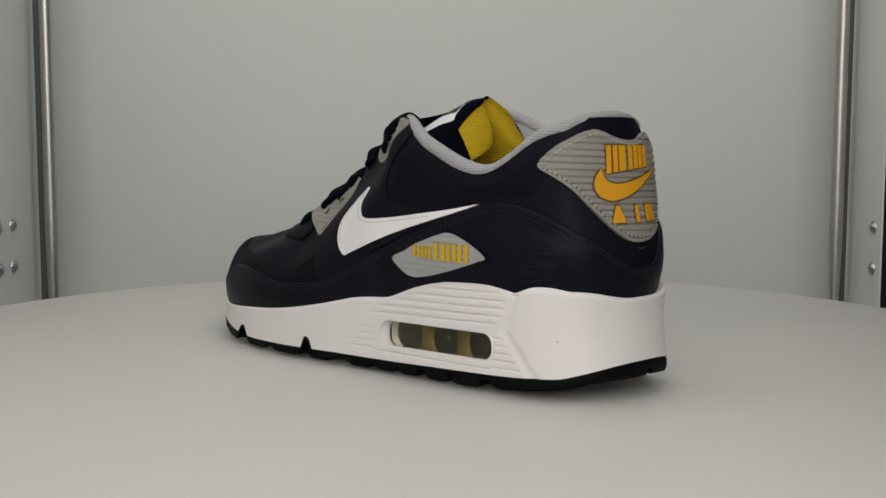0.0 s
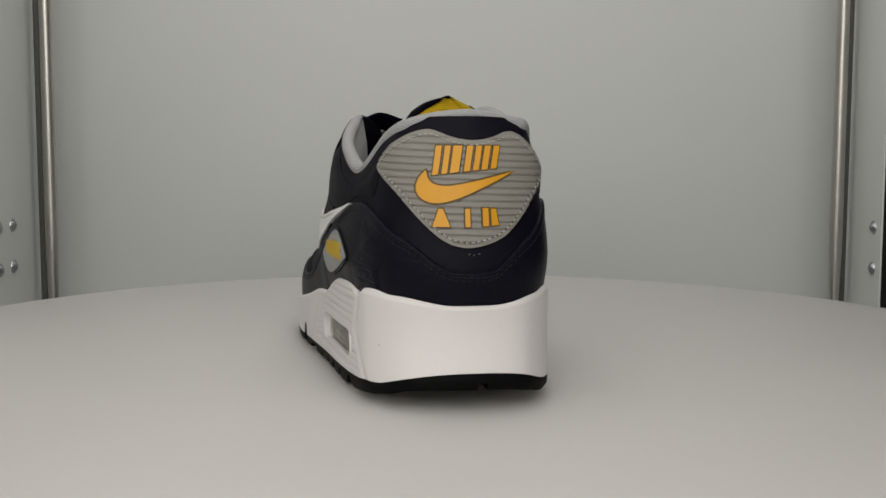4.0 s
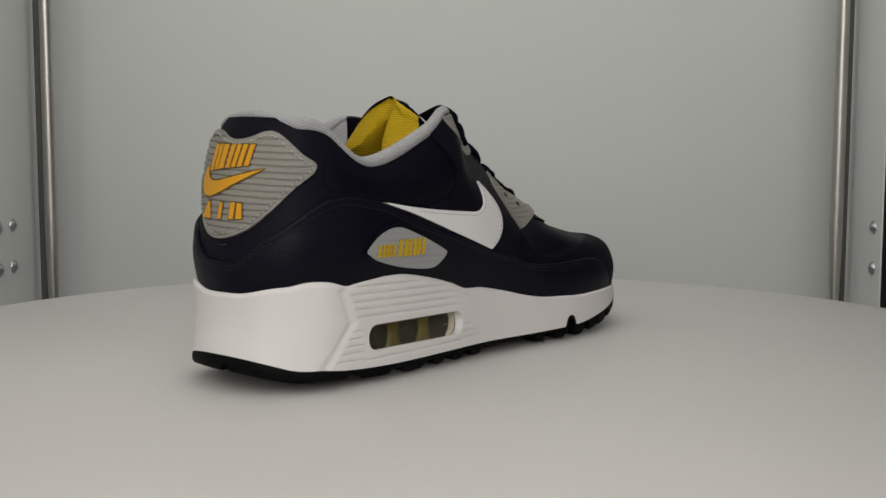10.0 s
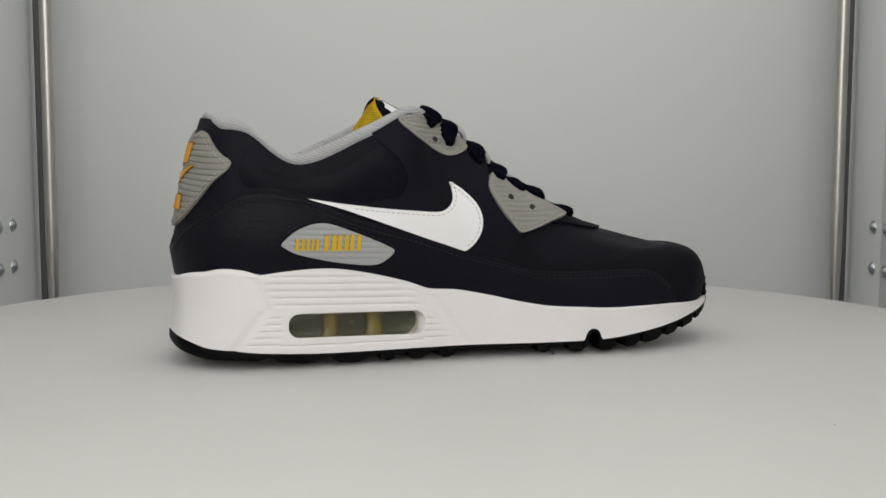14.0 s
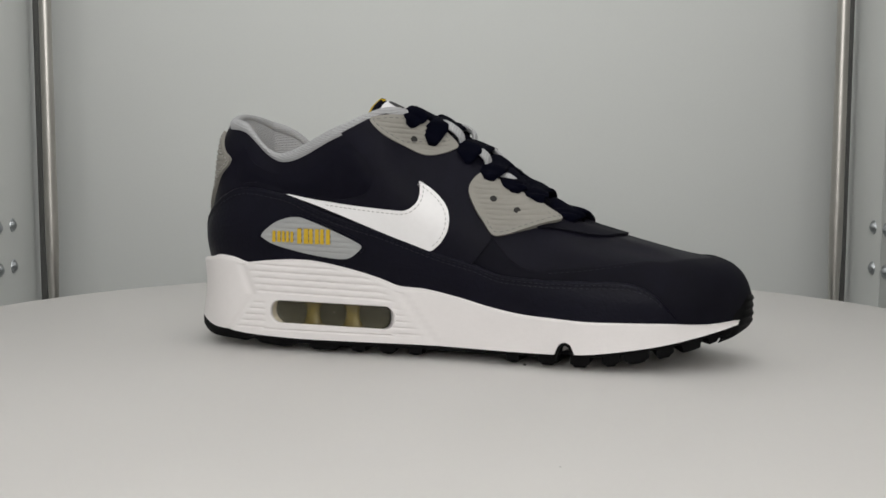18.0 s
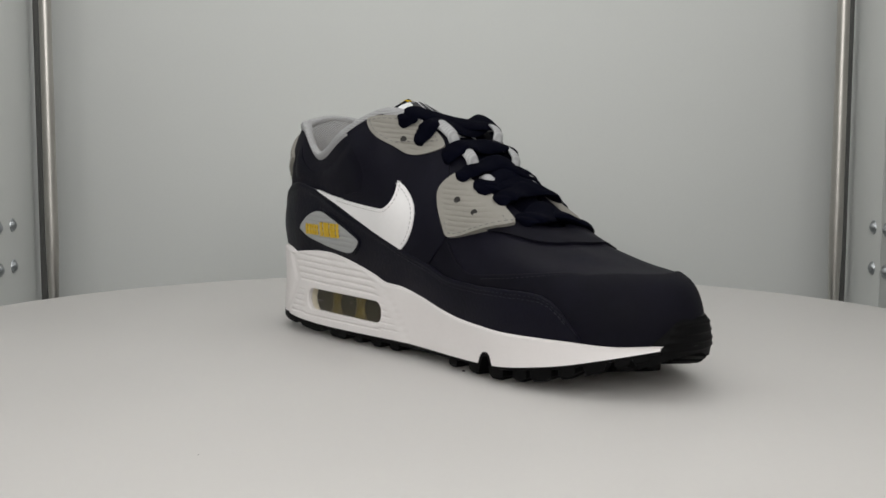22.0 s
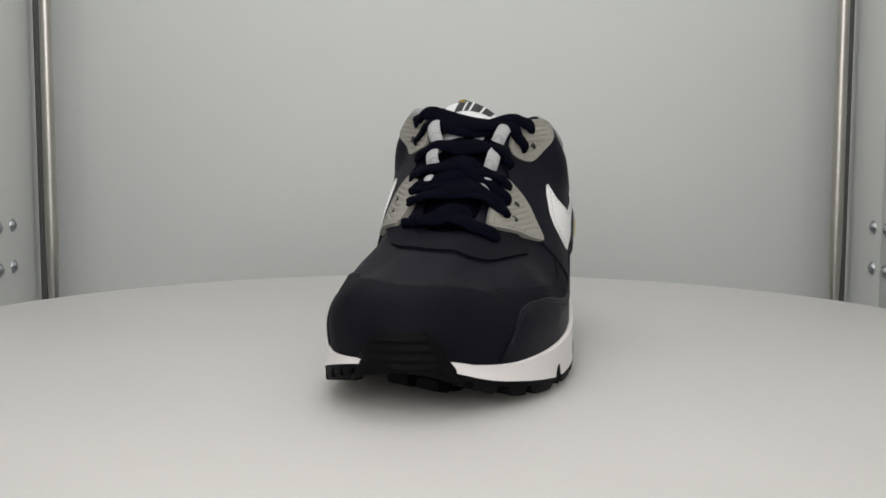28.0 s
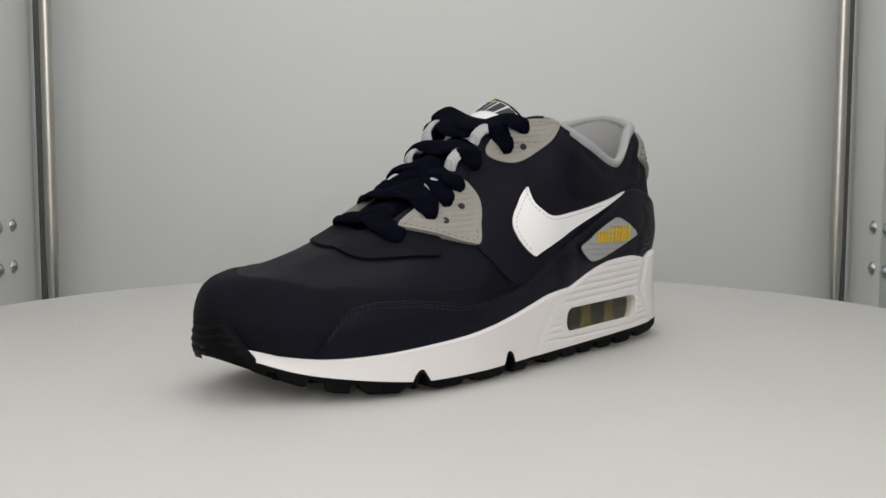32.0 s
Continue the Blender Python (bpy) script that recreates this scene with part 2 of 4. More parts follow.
wall("wall_back", (-0.392, BACK_Y, BASE_Z), (0.392, BACK_Y + 0.012, ROOF_Z), "pale grey painted sheet back wall of the cabinet")
wall("wall_left", (-SIDE_X - 0.012, -0.80, BASE_Z), (-SIDE_X, 0.398, ROOF_Z), "pale grey painted side panel with bolts")
wall("wall_right", (SIDE_X, 0.3025, BASE_Z), (SIDE_X + 0.0015, 0.398, ROOF_Z), "pale grey painted side panel with bolts")
# unseen returns close the corners, set near to lighten the back wall's edges
wall("wall_corner_left", (-0.392, 0.376, BASE_Z), (-0.38, BACK_Y - 0.0005, ROOF_Z), "unseen pale grey corner return of the cabinet, set in to lighten the back wall")
wall("wall_corner_right", (0.38, 0.376, BASE_Z), (0.392, BACK_Y - 0.0005, ROOF_Z), "unseen pale grey corner return of the cabinet, set in to lighten the back wall")
wall("wall_front", (-0.46, FRONT_Y - 0.012, BASE_Z), (0.46, FRONT_Y, ROOF_Z), "pale grey painted front wall of the cabinet")
wall("floor", (-0.50, -0.90, BASE_Z - 0.012), (0.50, 0.47, BASE_Z), "pale grey painted cabinet floor under the turntable")
wall("ceiling", (-0.50, -0.90, ROOF_Z), (0.50, 0.47, ROOF_Z + 0.012), "pale grey cabinet roof")
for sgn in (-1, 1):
    # dark strip standing in for the shade in the gap behind the tube
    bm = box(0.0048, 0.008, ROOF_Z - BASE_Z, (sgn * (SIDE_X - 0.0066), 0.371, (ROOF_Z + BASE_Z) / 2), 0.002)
    tagged(part("dark_stand_in", bm, SHADOW_GAP), "dark strip standing in for the shadowed gap between side panel and steel tube", "seal", kind="structure")
# added baffle, no part of the cabinet: makes the open door's gap look black
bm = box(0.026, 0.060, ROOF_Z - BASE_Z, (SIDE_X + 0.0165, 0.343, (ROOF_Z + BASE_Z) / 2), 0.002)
tagged(part("dark_stand_in", bm, VOID), "black baffle added behind the edge of the side panel to keep the door gap dark", "frame", kind="structure")


def steel_tube(x):
    rows = []
    prof = keyed([(-0.12, 0.0038), (-0.012, 0.0041), (0.0, 0.0049), (0.03, 0.0054), (0.10, 0.0052), (0.25, 0.0049), (0.80, 0.0046)])
    for i in range(41):
        z = BASE_Z + (ROOF_Z - BASE_Z) * i / 40
        rows.append([Vector((x + prof(z) * math.cos(a), 0.345 + prof(z) * math.sin(a), z)) for a in np.linspace(0, math.tau, 28, endpoint=False)])
    ob = part("steel_post", skin(rows, caps=True), STEEL)
    return tagged(ob, "polished steel tube standing beside the side panel", "post", "posts of the cabinet")


steel_tube(-0.3242)
steel_tube(0.3255)


def bolt_mesh():
    bm = bmesh.new()
    bmesh.ops.create_uvsphere(bm, u_segments=20, v_segments=12, radius=0.0048)
    bmesh.ops.bisect_plane(bm, geom=bm.verts[:] + bm.edges[:] + bm.faces[:], plane_co=(0, 0, 0.0012), plane_no=(0, 0, 1), clear_inner=True)
    bmesh.ops.translate(bm, vec=(0, 0, -0.0012), verts=bm.verts)
    return bm


def washer_mesh():
    bm = bmesh.new()
    bmesh.ops.create_cone(bm, cap_ends=True, segments=24, radius1=0.0056, radius2=0.0053, depth=0.0012)
    bmesh.ops.translate(bm, vec=(0, 0, 0.0004), verts=bm.verts)
    return bm


def bolt(place, sgn):
    ob = part("bolt", bolt_mesh(), BOLT)
    part("washer", washer_mesh(), BOLT, ob)
    ob.matrix_world = Matrix.Translation(place) @ Matrix.Rotation(radians(-90 * sgn), 4, "Y")
    return tagged(ob, "domed zinc bolt head on the side panel", "bolt", "bolts of the side panels")


for sgn in (-1, 1):
    for y in (0.318, 0.2885):
        for z in (0.0060, 0.0392):
            if sgn < 0 or y > 0.3:
                bolt((sgn * SIDE_X, y, z), sgn)

# side door, hinged at its front edge
SIDE_DOOR = new("side_door")
tagged(SIDE_DOOR, "pale grey painted sheet side door of the cabinet, swinging shut", "door")
DOOR_HINGE = (SIDE_X, -0.80, 0.0)
part("door_panel", box(0.0015, 1.1005, ROOF_Z - BASE_Z - 0.004, (0.00075, 0.55125, (ROOF_Z + BASE_Z) / 2), 0.0003), PAINT, SIDE_DOOR)
part("door_edge", box(0.012, 0.0012, ROOF_Z - BASE_Z - 0.006, (0.0078, 1.1005, (ROOF_Z + BASE_Z) / 2)), PAINT, SIDE_DOOR, "folded sheet edge of the door")
for z in (0.0060, 0.0392):
    head = part("bolt", bolt_mesh(), BOLT, SIDE_DOOR, "domed zinc bolt head")
    part("washer", washer_mesh(), BOLT, head)
    head.matrix_basis = Matrix.Translation((0, 1.0905, z)) @ Matrix.Rotation(radians(-90), 4, "Y")
SIDE_DOOR.location = DOOR_HINGE


def turntable():
    top = new("turntable")
    tagged(top, "round white laminate turntable turning under the shoe", "turntable")
    n = 160
    prof = [(0.0, 0.0), (TABLE_R - 0.004, 0.0), (TABLE_R - 0.001, -0.001), (TABLE_R, -0.004), (TABLE_R, -0.022), (TABLE_R - 0.002, -0.024), (0.0, -0.024)]
    rows = [[Vector((max(r, 0.0005) * math.cos(a), max(r, 0.0005) * math.sin(a), z + TABLE_Z)) for a in np.linspace(0, math.tau, n, endpoint=False)] for r, z in prof]
    part("disc", skin(rows, caps=True), TABLE, top)
    rows = [[Vector((r * math.cos(a), r * math.sin(a), z)) for a in np.linspace(0, math.tau, 48, endpoint=False)] for r, z in ((0.09, -0.024 + TABLE_Z), (0.09, -0.10), (0.14, -0.12))]
    part("pedestal", skin(rows, caps=True), PAINT, top)
    return top


TURNTABLE = turntable()

# ---- the shoe ----
SHOE = new("running_shoe")
tagged(SHOE, "navy leather running shoe with white midsole standing on the turntable", "shoe")

# plan of the sole, heel round by its right side to the toe and back (mm)
PLAN = [(-12.3, 2), (-9.2, -18), (-0.4, -29), (14, -37.2), (31, -40.4), (60, -41.2), (100, -40.6), (140, -39.6), (180, -43.5), (212, -46.2), (246, -42.5), (270, -32), (284.5, -16.5),
        (290, 1), (284, 16), (271, 30), (249, 46.5), (218, 58), (180, 61.5), (140, 58), (100, 53.4), (60, 50.5), (31, 47), (13, 42.8), (-2.5, 32.5), (-9.7, 19)]
PLAN_N = 440
OUTLINE = [Vector((p.x * MM, p.y * MM, 0)) for p in spline([(x, y, 0) for x, y in PLAN], PLAN_N, True)]
OUT_N = []
for i, p in enumerate(OUTLINE):
    d = (OUTLINE[(i + 1) % PLAN_N] - OUTLINE[i - 1]).normalized()
    OUT_N.append(Vector((-d.y, d.x, 0)) * -1 if (Vector((-d.y, d.x, 0)).dot(p - Vector((0.13, 0.008, 0)))) < 0 else Vector((-d.y, d.x, 0)))

JOIN_R = keyed([(-12, 14.0), (-10, 13.1), (-7, 11.8), (-2, 9.9), (2, 8.5), (6, 7.7), (15, 7.1), (30, 5.6), (60, 4.4), (120, 4.6), (180, 4.4), (212, 5.4), (232, 8.0), (250, 11.2), (268, 15.5), (289, 21)])
JOIN_L = keyed([(-12, 14.0), (-10, 13.2), (-7, 11.9), (-2, 10.0), (2, 8.7), (6, 7.7), (15, 7.2), (30, 6.4), (60, 5.6), (100, 4.4), (140, 4.0), (180, 3.4), (212, 3.4), (228, 4.9), (247, 7.5), (264, 10.7), (276, 15.0), (289, 21)])
GROUND_R = keyed([(-12, 6.5), (-9.7, 5.7), (-7, 4.8), (-3, 3.7), (0, 2.9), (4, 2.2), (10, 2.1), (20, 1.9), (34, 0.8), (50, -0.2), (64, -1.0), (200, -1.0), (216, -0.8), (236, 1.8), (250, 4.8), (264, 8.6), (276, 12.6), (289, 18)])
GROUND_LN = keyed([(-12, 6.7), (-9.7, 6.5), (-5, 5.6), (0, 3.7), (5.5, 2.8), (12, 1.8), (28, 0.3), (40, -0.5), (60, -1.0), (210, -1.0), (224, -0.9), (240, 0.3), (258, 3.0), (272, 8.0), (282, 13), (289, 17)])


def either(right, left, p):
    """Right or left line at a place of the plan, blended round the toe and heel."""
    k = max(0.0, min(1.0, (p.y / MM + 12) / 24))
    return right(p.x / MM) * (1 - k) + left(p.x / MM) * k


def join_line(p):
    return either(JOIN_R, JOIN_L, p)


def ground_line(p):
    return either(GROUND_R, GROUND_LN, p)


def slab_line(p):
    """The underside of the outsole between its lugs."""
    x = p.x / MM
    k = max(0.0, min(1.0, (x - (27 if p.y < 0 else 34)) / 5))
    return (ground_line(p) + 0.1) * (1 - k) + (join_line(p) - (2.5 if x < 135 else 2.5 - min(1.0, (x - 135) / 40) * (0.9 if p.y < 0 else 0.2))) * k


TOP_R = keyed([(2, 45.7), (10, 47.2), (20, 46.6), (29, 44.2), (33, 45.0), (41, 46.2), (56, 46.6), (68, 46.2), (86, 43.0), (104, 38.4), (114, 34.8), (120, 34.2),
               (130, 33.6), (148, 30.4), (162, 26.8), (179, 23.6), (197, 22.4), (214, 21.6), (236, 21.8), (252, 21.8), (266, 21.2), (289, 21)])
TOP_L = keyed([(2, 45.7), (10, 47.2), (18, 46.8), (26, 43.9), (30, 44.6), (41, 46.2), (56, 46.0), (68, 45.0), (84, 41.4), (97, 36.6), (103, 34.8), (112, 34.2), (124, 32.8),
               (133, 30.8), (147, 27.6), (160, 25.0), (175, 22.6), (190, 20.8), (210, 19.2), (232, 17.4), (250, 16.6), (262, 17), (273, 18.6), (289, 21)])


def top_line(p):
    x = p.x / MM
    v = TOP_L(x) if p.y > 0.004 else TOP_R(x)
    if x < 12:
        k = max(0.0, min(1.0, (abs(p.y - 0.001) / MM - 8) / 27.0))
        v = 42.0 + (v - 42.0) * k * k * (3 - 2 * k)
    if x > 272:
        k = min(1.0, (x - 272) / 15.0)
        v = v * (1 - k) + 22 * k
    return v * MM


def groove(v, centre, half):
    d = abs(v - centre) / half
    return 0.0 if d >= 1 else (1 + math.cos(math.pi * d)) / 2


def wall_depth(p, z):
    """How far the midsole's wall is set in at a place (ribs, the line of the heel clip, waisting)."""
    x, zz = p.x / MM, z / MM
    top, join = top_line(p) / MM, join_line(p)
    f = (zz - join) / max(1.0, top - join)
    heel = max(0.0, 1 - max(0.0, x + 14) / 30)
    d = 0.9 * math.sin(math.pi * min(1, max(0, f))) * (0.5 + 3.0 * heel) * 0.6 + 1.2 * heel * f
    if f > 0.93:
        d += 1.4 * ((f - 0.93) / 0.07) ** 2
    chev = 28 + 7 * (1 - (zz - 27) / 18) if zz > 27 else 35 - 14 * (27 - zz) / 18      # the arrow-shaped edge of the ribbed field
    end = 126 - 0.9 * (zz - 10) if zz < 30 else 108
    d += 0.8 * groove(x, chev - 3.5, 4.2) * (1 if zz < 43 else 0)
    if chev < x < end + 6:
        w = min(1, (x - chev) / 3) * min(1, max(0, (end - x) / 5))
        for k in range(5):
            c = 43.0 - 3.5 * k - 0.025 * (x - 40)
            d += 0.8 * w * groove(zz, c, 1.0) * (1 if c < top - 2.0 else 0)
        if x < 38 or x > 112:
            for k in range(5):
                d += 0.7 * w * groove(zz, 9.5 + 3.3 * k, 0.8)
        else:
            d += 0.7 * w * groove(zz, 8.6, 0.8)
    d += 0.6 * groove(x, 133 - 0.75 * (zz - 8), 2.2) * (1 if zz < top - 3 else 0)
    return d * MM


def midsole_mesh():
    rows = []
    NV = 100
    for j in range(NV + 1):
        f = j / NV
        row = []
        for p, n in zip(OUTLINE, OUT_N):
            lo, hi = join_line(p) * MM, top_line(p)
            z = lo + (hi - lo) * f
            row.append(Vector((p.x, p.y, z)) - n * wall_depth(p, z))
        rows.append(row)
    for inset in (4.0, 9.0):
        rows.append([rows[NV][i] - OUT_N[i] * inset * MM - Vector((0, 0, (1.5 if inset < 5 else 6) * MM)) for i in range(PLAN_N)])
    return skin(rows, caps=True)


def prism(outline, y0, y1, lean=0.0):
    """A solid over an outline in x and z; lean turns its faces along the sole's side."""
    return skin([[Vector((x * MM, (y + lean * (x - 70)) * MM, z * MM)) for x, z in outline] for y in (y0, y1)], caps=True)


def rounded(x0, x1, z0, z1, r, n=6, slope=0.0):
    out = []
    for cx, cz, a0 in ((x1 - r, z1 - r, 0), (x0 + r, z1 - r, 90), (x0 + r, z0 + r, 180), (x1 - r, z0 + r, 270)):
        for k in range(n + 1):
            a = radians(a0 + 90 * k / n)
            out.append((cx + r * math.cos(a), cz + r * math.sin(a)))
    return [(x, z + slope * (x - x0)) for x, z in out]


def carved(bm, cutters):
    """bm less the cutters."""
    body = bpy.data.objects.new("body_work", bpy.data.meshes.new("body_work"))
    bmesh.ops.recalc_face_normals(bm, faces=bm.faces)
    bm.to_mesh(body.data)
    bm.free()
    scene.collection.objects.link(body)
    tools = []
    for c in cutters:
        bmesh.ops.recalc_face_normals(c, faces=c.faces)
        t = bpy.data.objects.new("tool_work", bpy.data.meshes.new("tool_work"))
        c.to_mesh(t.data)
        c.free()
        scene.collection.objects.link(t)
        tools.append(t)
        mod = body.modifiers.new("cut", "BOOLEAN")
        mod.operation, mod.solver, mod.object = "DIFFERENCE", "EXACT", t
    bpy.context.view_layer.update()
    done = bpy.data.meshes.new_from_object(body.evaluated_get(bpy.context.evaluated_depsgraph_get()))
    for o in [body, *tools]:
        bpy.data.objects.remove(o)
    out = bmesh.new()
    out.from_mesh(done)
    bpy.data.meshes.remove(done)
    return out


WIN_R = dict(x0=42.8, x1=108.6, z0=12.4, z1=24.4, r=5.2, slope=-0.012)
WIN_L = dict(x0=37.5, x1=102.0, z0=12.4, z1=24.4, r=5.2, slope=-0.012)
LIP_R = dict(x0=42.0, x1=112.6, z0=11.9, z1=24.9, r=5.8, slope=-0.012)
LIP_L = dict(x0=36.8, x1=106.0, z0=11.9, z1=24.9, r=5.8, slope=-0.012)


def window_cutter(lip, win, out, face, film, deep, lean):
    """The hole of an air window: its lip narrows from the midsole's face to the film."""
    return skin([[Vector((x, y + lean * (x - 70), z)) * MM for x, z in rounded(**o, n=8)] for o, y in ((lip, out), (lip, face), (win, film), (win, deep))], caps=True)




def flex_notch(x, y0, y1, h, w):
    return prism([(x - w, -2), (x - w * 0.95, 3), (x - w * 0.45, h - 1.5), (x, h), (x + w * 0.45, h - 1.5), (x + w * 0.95, 3), (x + w, -2)], y0, y1)


MIDSOLE = on_shoe("midsole", carved(midsole_mesh(), [
    window_cutter(LIP_R, WIN_R, -60, -40.2, -35.2, -27.5, 0.015), window_cutter(LIP_L, WIN_L, 80, 50.2, 45.2, 37.5, 0.075),
    flex_notch(202.9, -70, -34, 11.0, 6.4), flex_notch(214.5, 46, 90, 8.6, 5.5), flex_notch(157, 50, 90, 9.6, 4.8)]),
    FOAM, "thick white foam midsole with a ribbed side", 35)


def wall_y(x, z, left):
    """The midsole's face at a place of its side (mm)."""
    near = sorted((i for i in range(PLAN_N) if (OUTLINE[i].y > 0.002) == left), key=lambda i: abs(OUTLINE[i].x / MM - x))[:2]
    p = (OUTLINE[near[0]] + OUTLINE[near[1]]) / 2
    return (abs(p.y) - wall_depth(p, z * MM)) / MM * (1 if left else -1)


for w, lip, sgn in ((WIN_R, LIP_R, -1), (WIN_L, LIP_L, 1)):
    g = dict(w)
    g.update(x0=w["x0"] - 0.3, x1=w["x1"] + 0.3, z0=w["z0"] - 0.3, z1=w["z1"] + 0.3)
    rim = rounded(**lip, n=8)
    edge = rounded(**g, n=8)
    mx, mz = sum(q[0] for q in edge) / len(edge), sum(q[1] for q in edge) / len(edge)

    def side_row(outline, deep, fx=1.0, fz=1.0):
        out = []
        for x, z in outline:
            xx, zz = mx + (x - mx) * fx, mz + (z - mz) * fz
            out.append(Vector((xx, wall_y(xx, mz, sgn > 0) - deep * sgn, zz)) * MM)
        return out

    # rounded lip of the opening
    part("window_rim", tube([Vector((x, wall_y(max(w["x0"] + 7, min(w["x1"] - 7, x)), mz, sgn > 0) - 1.0 * sgn, z)) * MM for x, z in rim], 0.6 * MM, 10, closed=True, up=Vector((0, 1, 0))), FOAM, MIDSOLE)
    part("air_cell", skin([side_row(edge, 2.7), side_row(edge, 10.4), side_row(edge, 11.0, 0.96, 0.8), side_row(edge, 11.2, 0.5, 0.4), side_row(edge, 11.2, 0.02, 0.02)]), AMBER_DARK, MIDSOLE, "dark olive inside of the air window")
    for f in (0.33, 0.67):
        cx = w["x0"] + (w["x1"] - w["x0"]) * f
        cy = wall_y(cx, mz, sgn > 0) - 8.4 * sgn
        rows = []
        for k in range(13):
            v = -1 + k / 6
            r = 3.6 + 2.6 * abs(v) ** 2
            rows.append([Vector((cx + r * math.cos(a), cy + 0.4 * r * math.sin(a), mz + v * 6.4)) * MM for a in np.linspace(0, math.tau, 24, endpoint=False)])
        part("air_pillow", skin(rows, caps=True), AMBER, MIDSOLE, "amber pillar of the air cushion")
    rows = [side_row(edge, deep, 1 - (1 - f) * 0.2, f) for deep, f in ((2.9, 1.0), (2.7, 0.97), (2.3, 0.86), (2.0, 0.68), (1.7, 0.42), (1.6, 0.12), (1.6, 0.01))]
    film = part("window_film", skin(rows), FILM, MIDSOLE, "clear bulging film of the air window")
    film.visible_shadow = False


bm = bmesh.new()
bmesh.ops.create_icosphere(bm, subdivisions=2, radius=0.45 * MM)
bmesh.ops.translate(bm, vec=Vector((7.2, wall_y(7.2, 24.0, True) - 0.2, 24.0)) * MM, verts=bm.verts)
part("dirt_speck", bm, DARK_THREAD, MIDSOLE, "small dark speck of dirt")


def outsole_mesh():
    rows = []
    for dz, inset in ((0.0, 0.6), (-0.8, -0.1), (-2.2, 0.0), (-3.0, 1.0), (-3.0, 12.0)):
        row = []
        for p, n in zip(OUTLINE, OUT_N):
            x = p.x / MM
            hi, lo = join_line(p), slab_line(p)
            z = hi + (lo - hi) * min(1.0, -dz / 3.0)
            row.append((p - n * inset * MM) + Vector((0, 0, z * MM + (0.05 * MM if dz == 0 else 0))))
        rows.append(row)
    return skin(rows, caps=True)


OUTSOLE = on_shoe("outsole", carved(outsole_mesh(), [
    flex_notch(202.9, -70, -36, 9.4, 4.6), flex_notch(214.5, 48, 90, 7.2, 4.3), flex_notch(157, 52, 90, 8.0, 3.6),
    prism([(-30, -3), (-30, 9.6), (-2, 9.4), (60, 6.4), (60, -3)], -4.4, -0.6)]), RUBBER, "black rubber outsole with lugs")


def notch_lining(x, h, w, left):
    """The outsole's rubber turned up round a flex notch."""
    outer = spline([(x - w, 1.0, 0), (x - w * 0.86, 4.0, 0), (x - w * 0.48, h - 1.4, 0), (x, h, 0), (x + w * 0.48, h - 1.4, 0), (x + w * 0.86, 4.0, 0), (x + w, 1.0, 0)], 18)
    inner = [Vector((x + (p.x - x) * 0.66, p.y - 1.5 * max(0.0, (p.y - 1.0) / (h - 1.0)), 0)) for p in outer]
    face = wall_y(x, 8.0, left)
    out = 1 if left else -1
    ring = [(p.x, p.y) for p in outer] + [(p.x, p.y) for p in inner[::-1]]
    return prism(ring, face + 0.25 * out, face - 9.5 * out)


for spot in ((202.9, 10.9, 6.2, False), (214.5, 8.9, 5.4, True), (157, 9.8, 4.8, True)):
    part("notch_lining", notch_lining(*spot), RUBBER, OUTSOLE)


def lug(i0, i1, depth):
    """A tread block along the edge of the sole, between two places of its plan."""
    rows = []
    for z_up, inset, shrink in ((5.0, 0.2, -0.04), (2.0, 0.2, 0.07), (0.9, 0.3, 0.13), (0.3, 0.6, 0.18), (0.0, 1.2, 0.25)):
        row = []
        m = 6
        a, b = i0 + (i1 - i0) * shrink, i1 - (i1 - i0) * shrink
        for side in (0, 1):
            for k in range(m + 1):
                s = a + (b - a) * (k / m if side == 0 else 1 - k / m)
                i = int(round(s)) % PLAN_N
                p, n = OUTLINE[i], OUT_N[i]
                q = p - n * ((inset if side == 0 else depth - inset) * MM)
                top = min(slab_line(p) + 0.8, ground_line(p) + 5.5)
                row.append(Vector((q.x, q.y, (ground_line(p) + z_up if z_up < 4 else top) * MM)))
        rows.append(row)
    return skin(rows, caps=True)


def nearest_station(x, left):
    return min(range(PLAN_N), key=lambda i: abs(OUTLINE[i].x / MM - x) + (0 if (OUTLINE[i].y > 0.002) == left else 999))


LUGS_R = [(33, 58), (65, 82.6), (89.5, 97.4), (104.6, 113), (119.4, 127.8), (172, 180.2), (189.8, 198.4), (206.3, 214.8), (220.8, 229.4), (231.4, 243), (247.2, 255), (258.8, 268.2), (270.4, 275.6), (277, 282)]
LUGS_L = [(42, 61), (63.5, 77), (81, 94), (97, 110), (113, 127), (141, 155), (161, 187), (189, 212), (222, 243), (246, 258), (261, 273), (275, 281)]
for left, spans in ((False, LUGS_R), (True, LUGS_L)):
    for a, b in spans:
        i, j = nearest_station(a, left), nearest_station(b, left)
        part("lug", lug(i, j, 15), RUBBER, OUTSOLE)


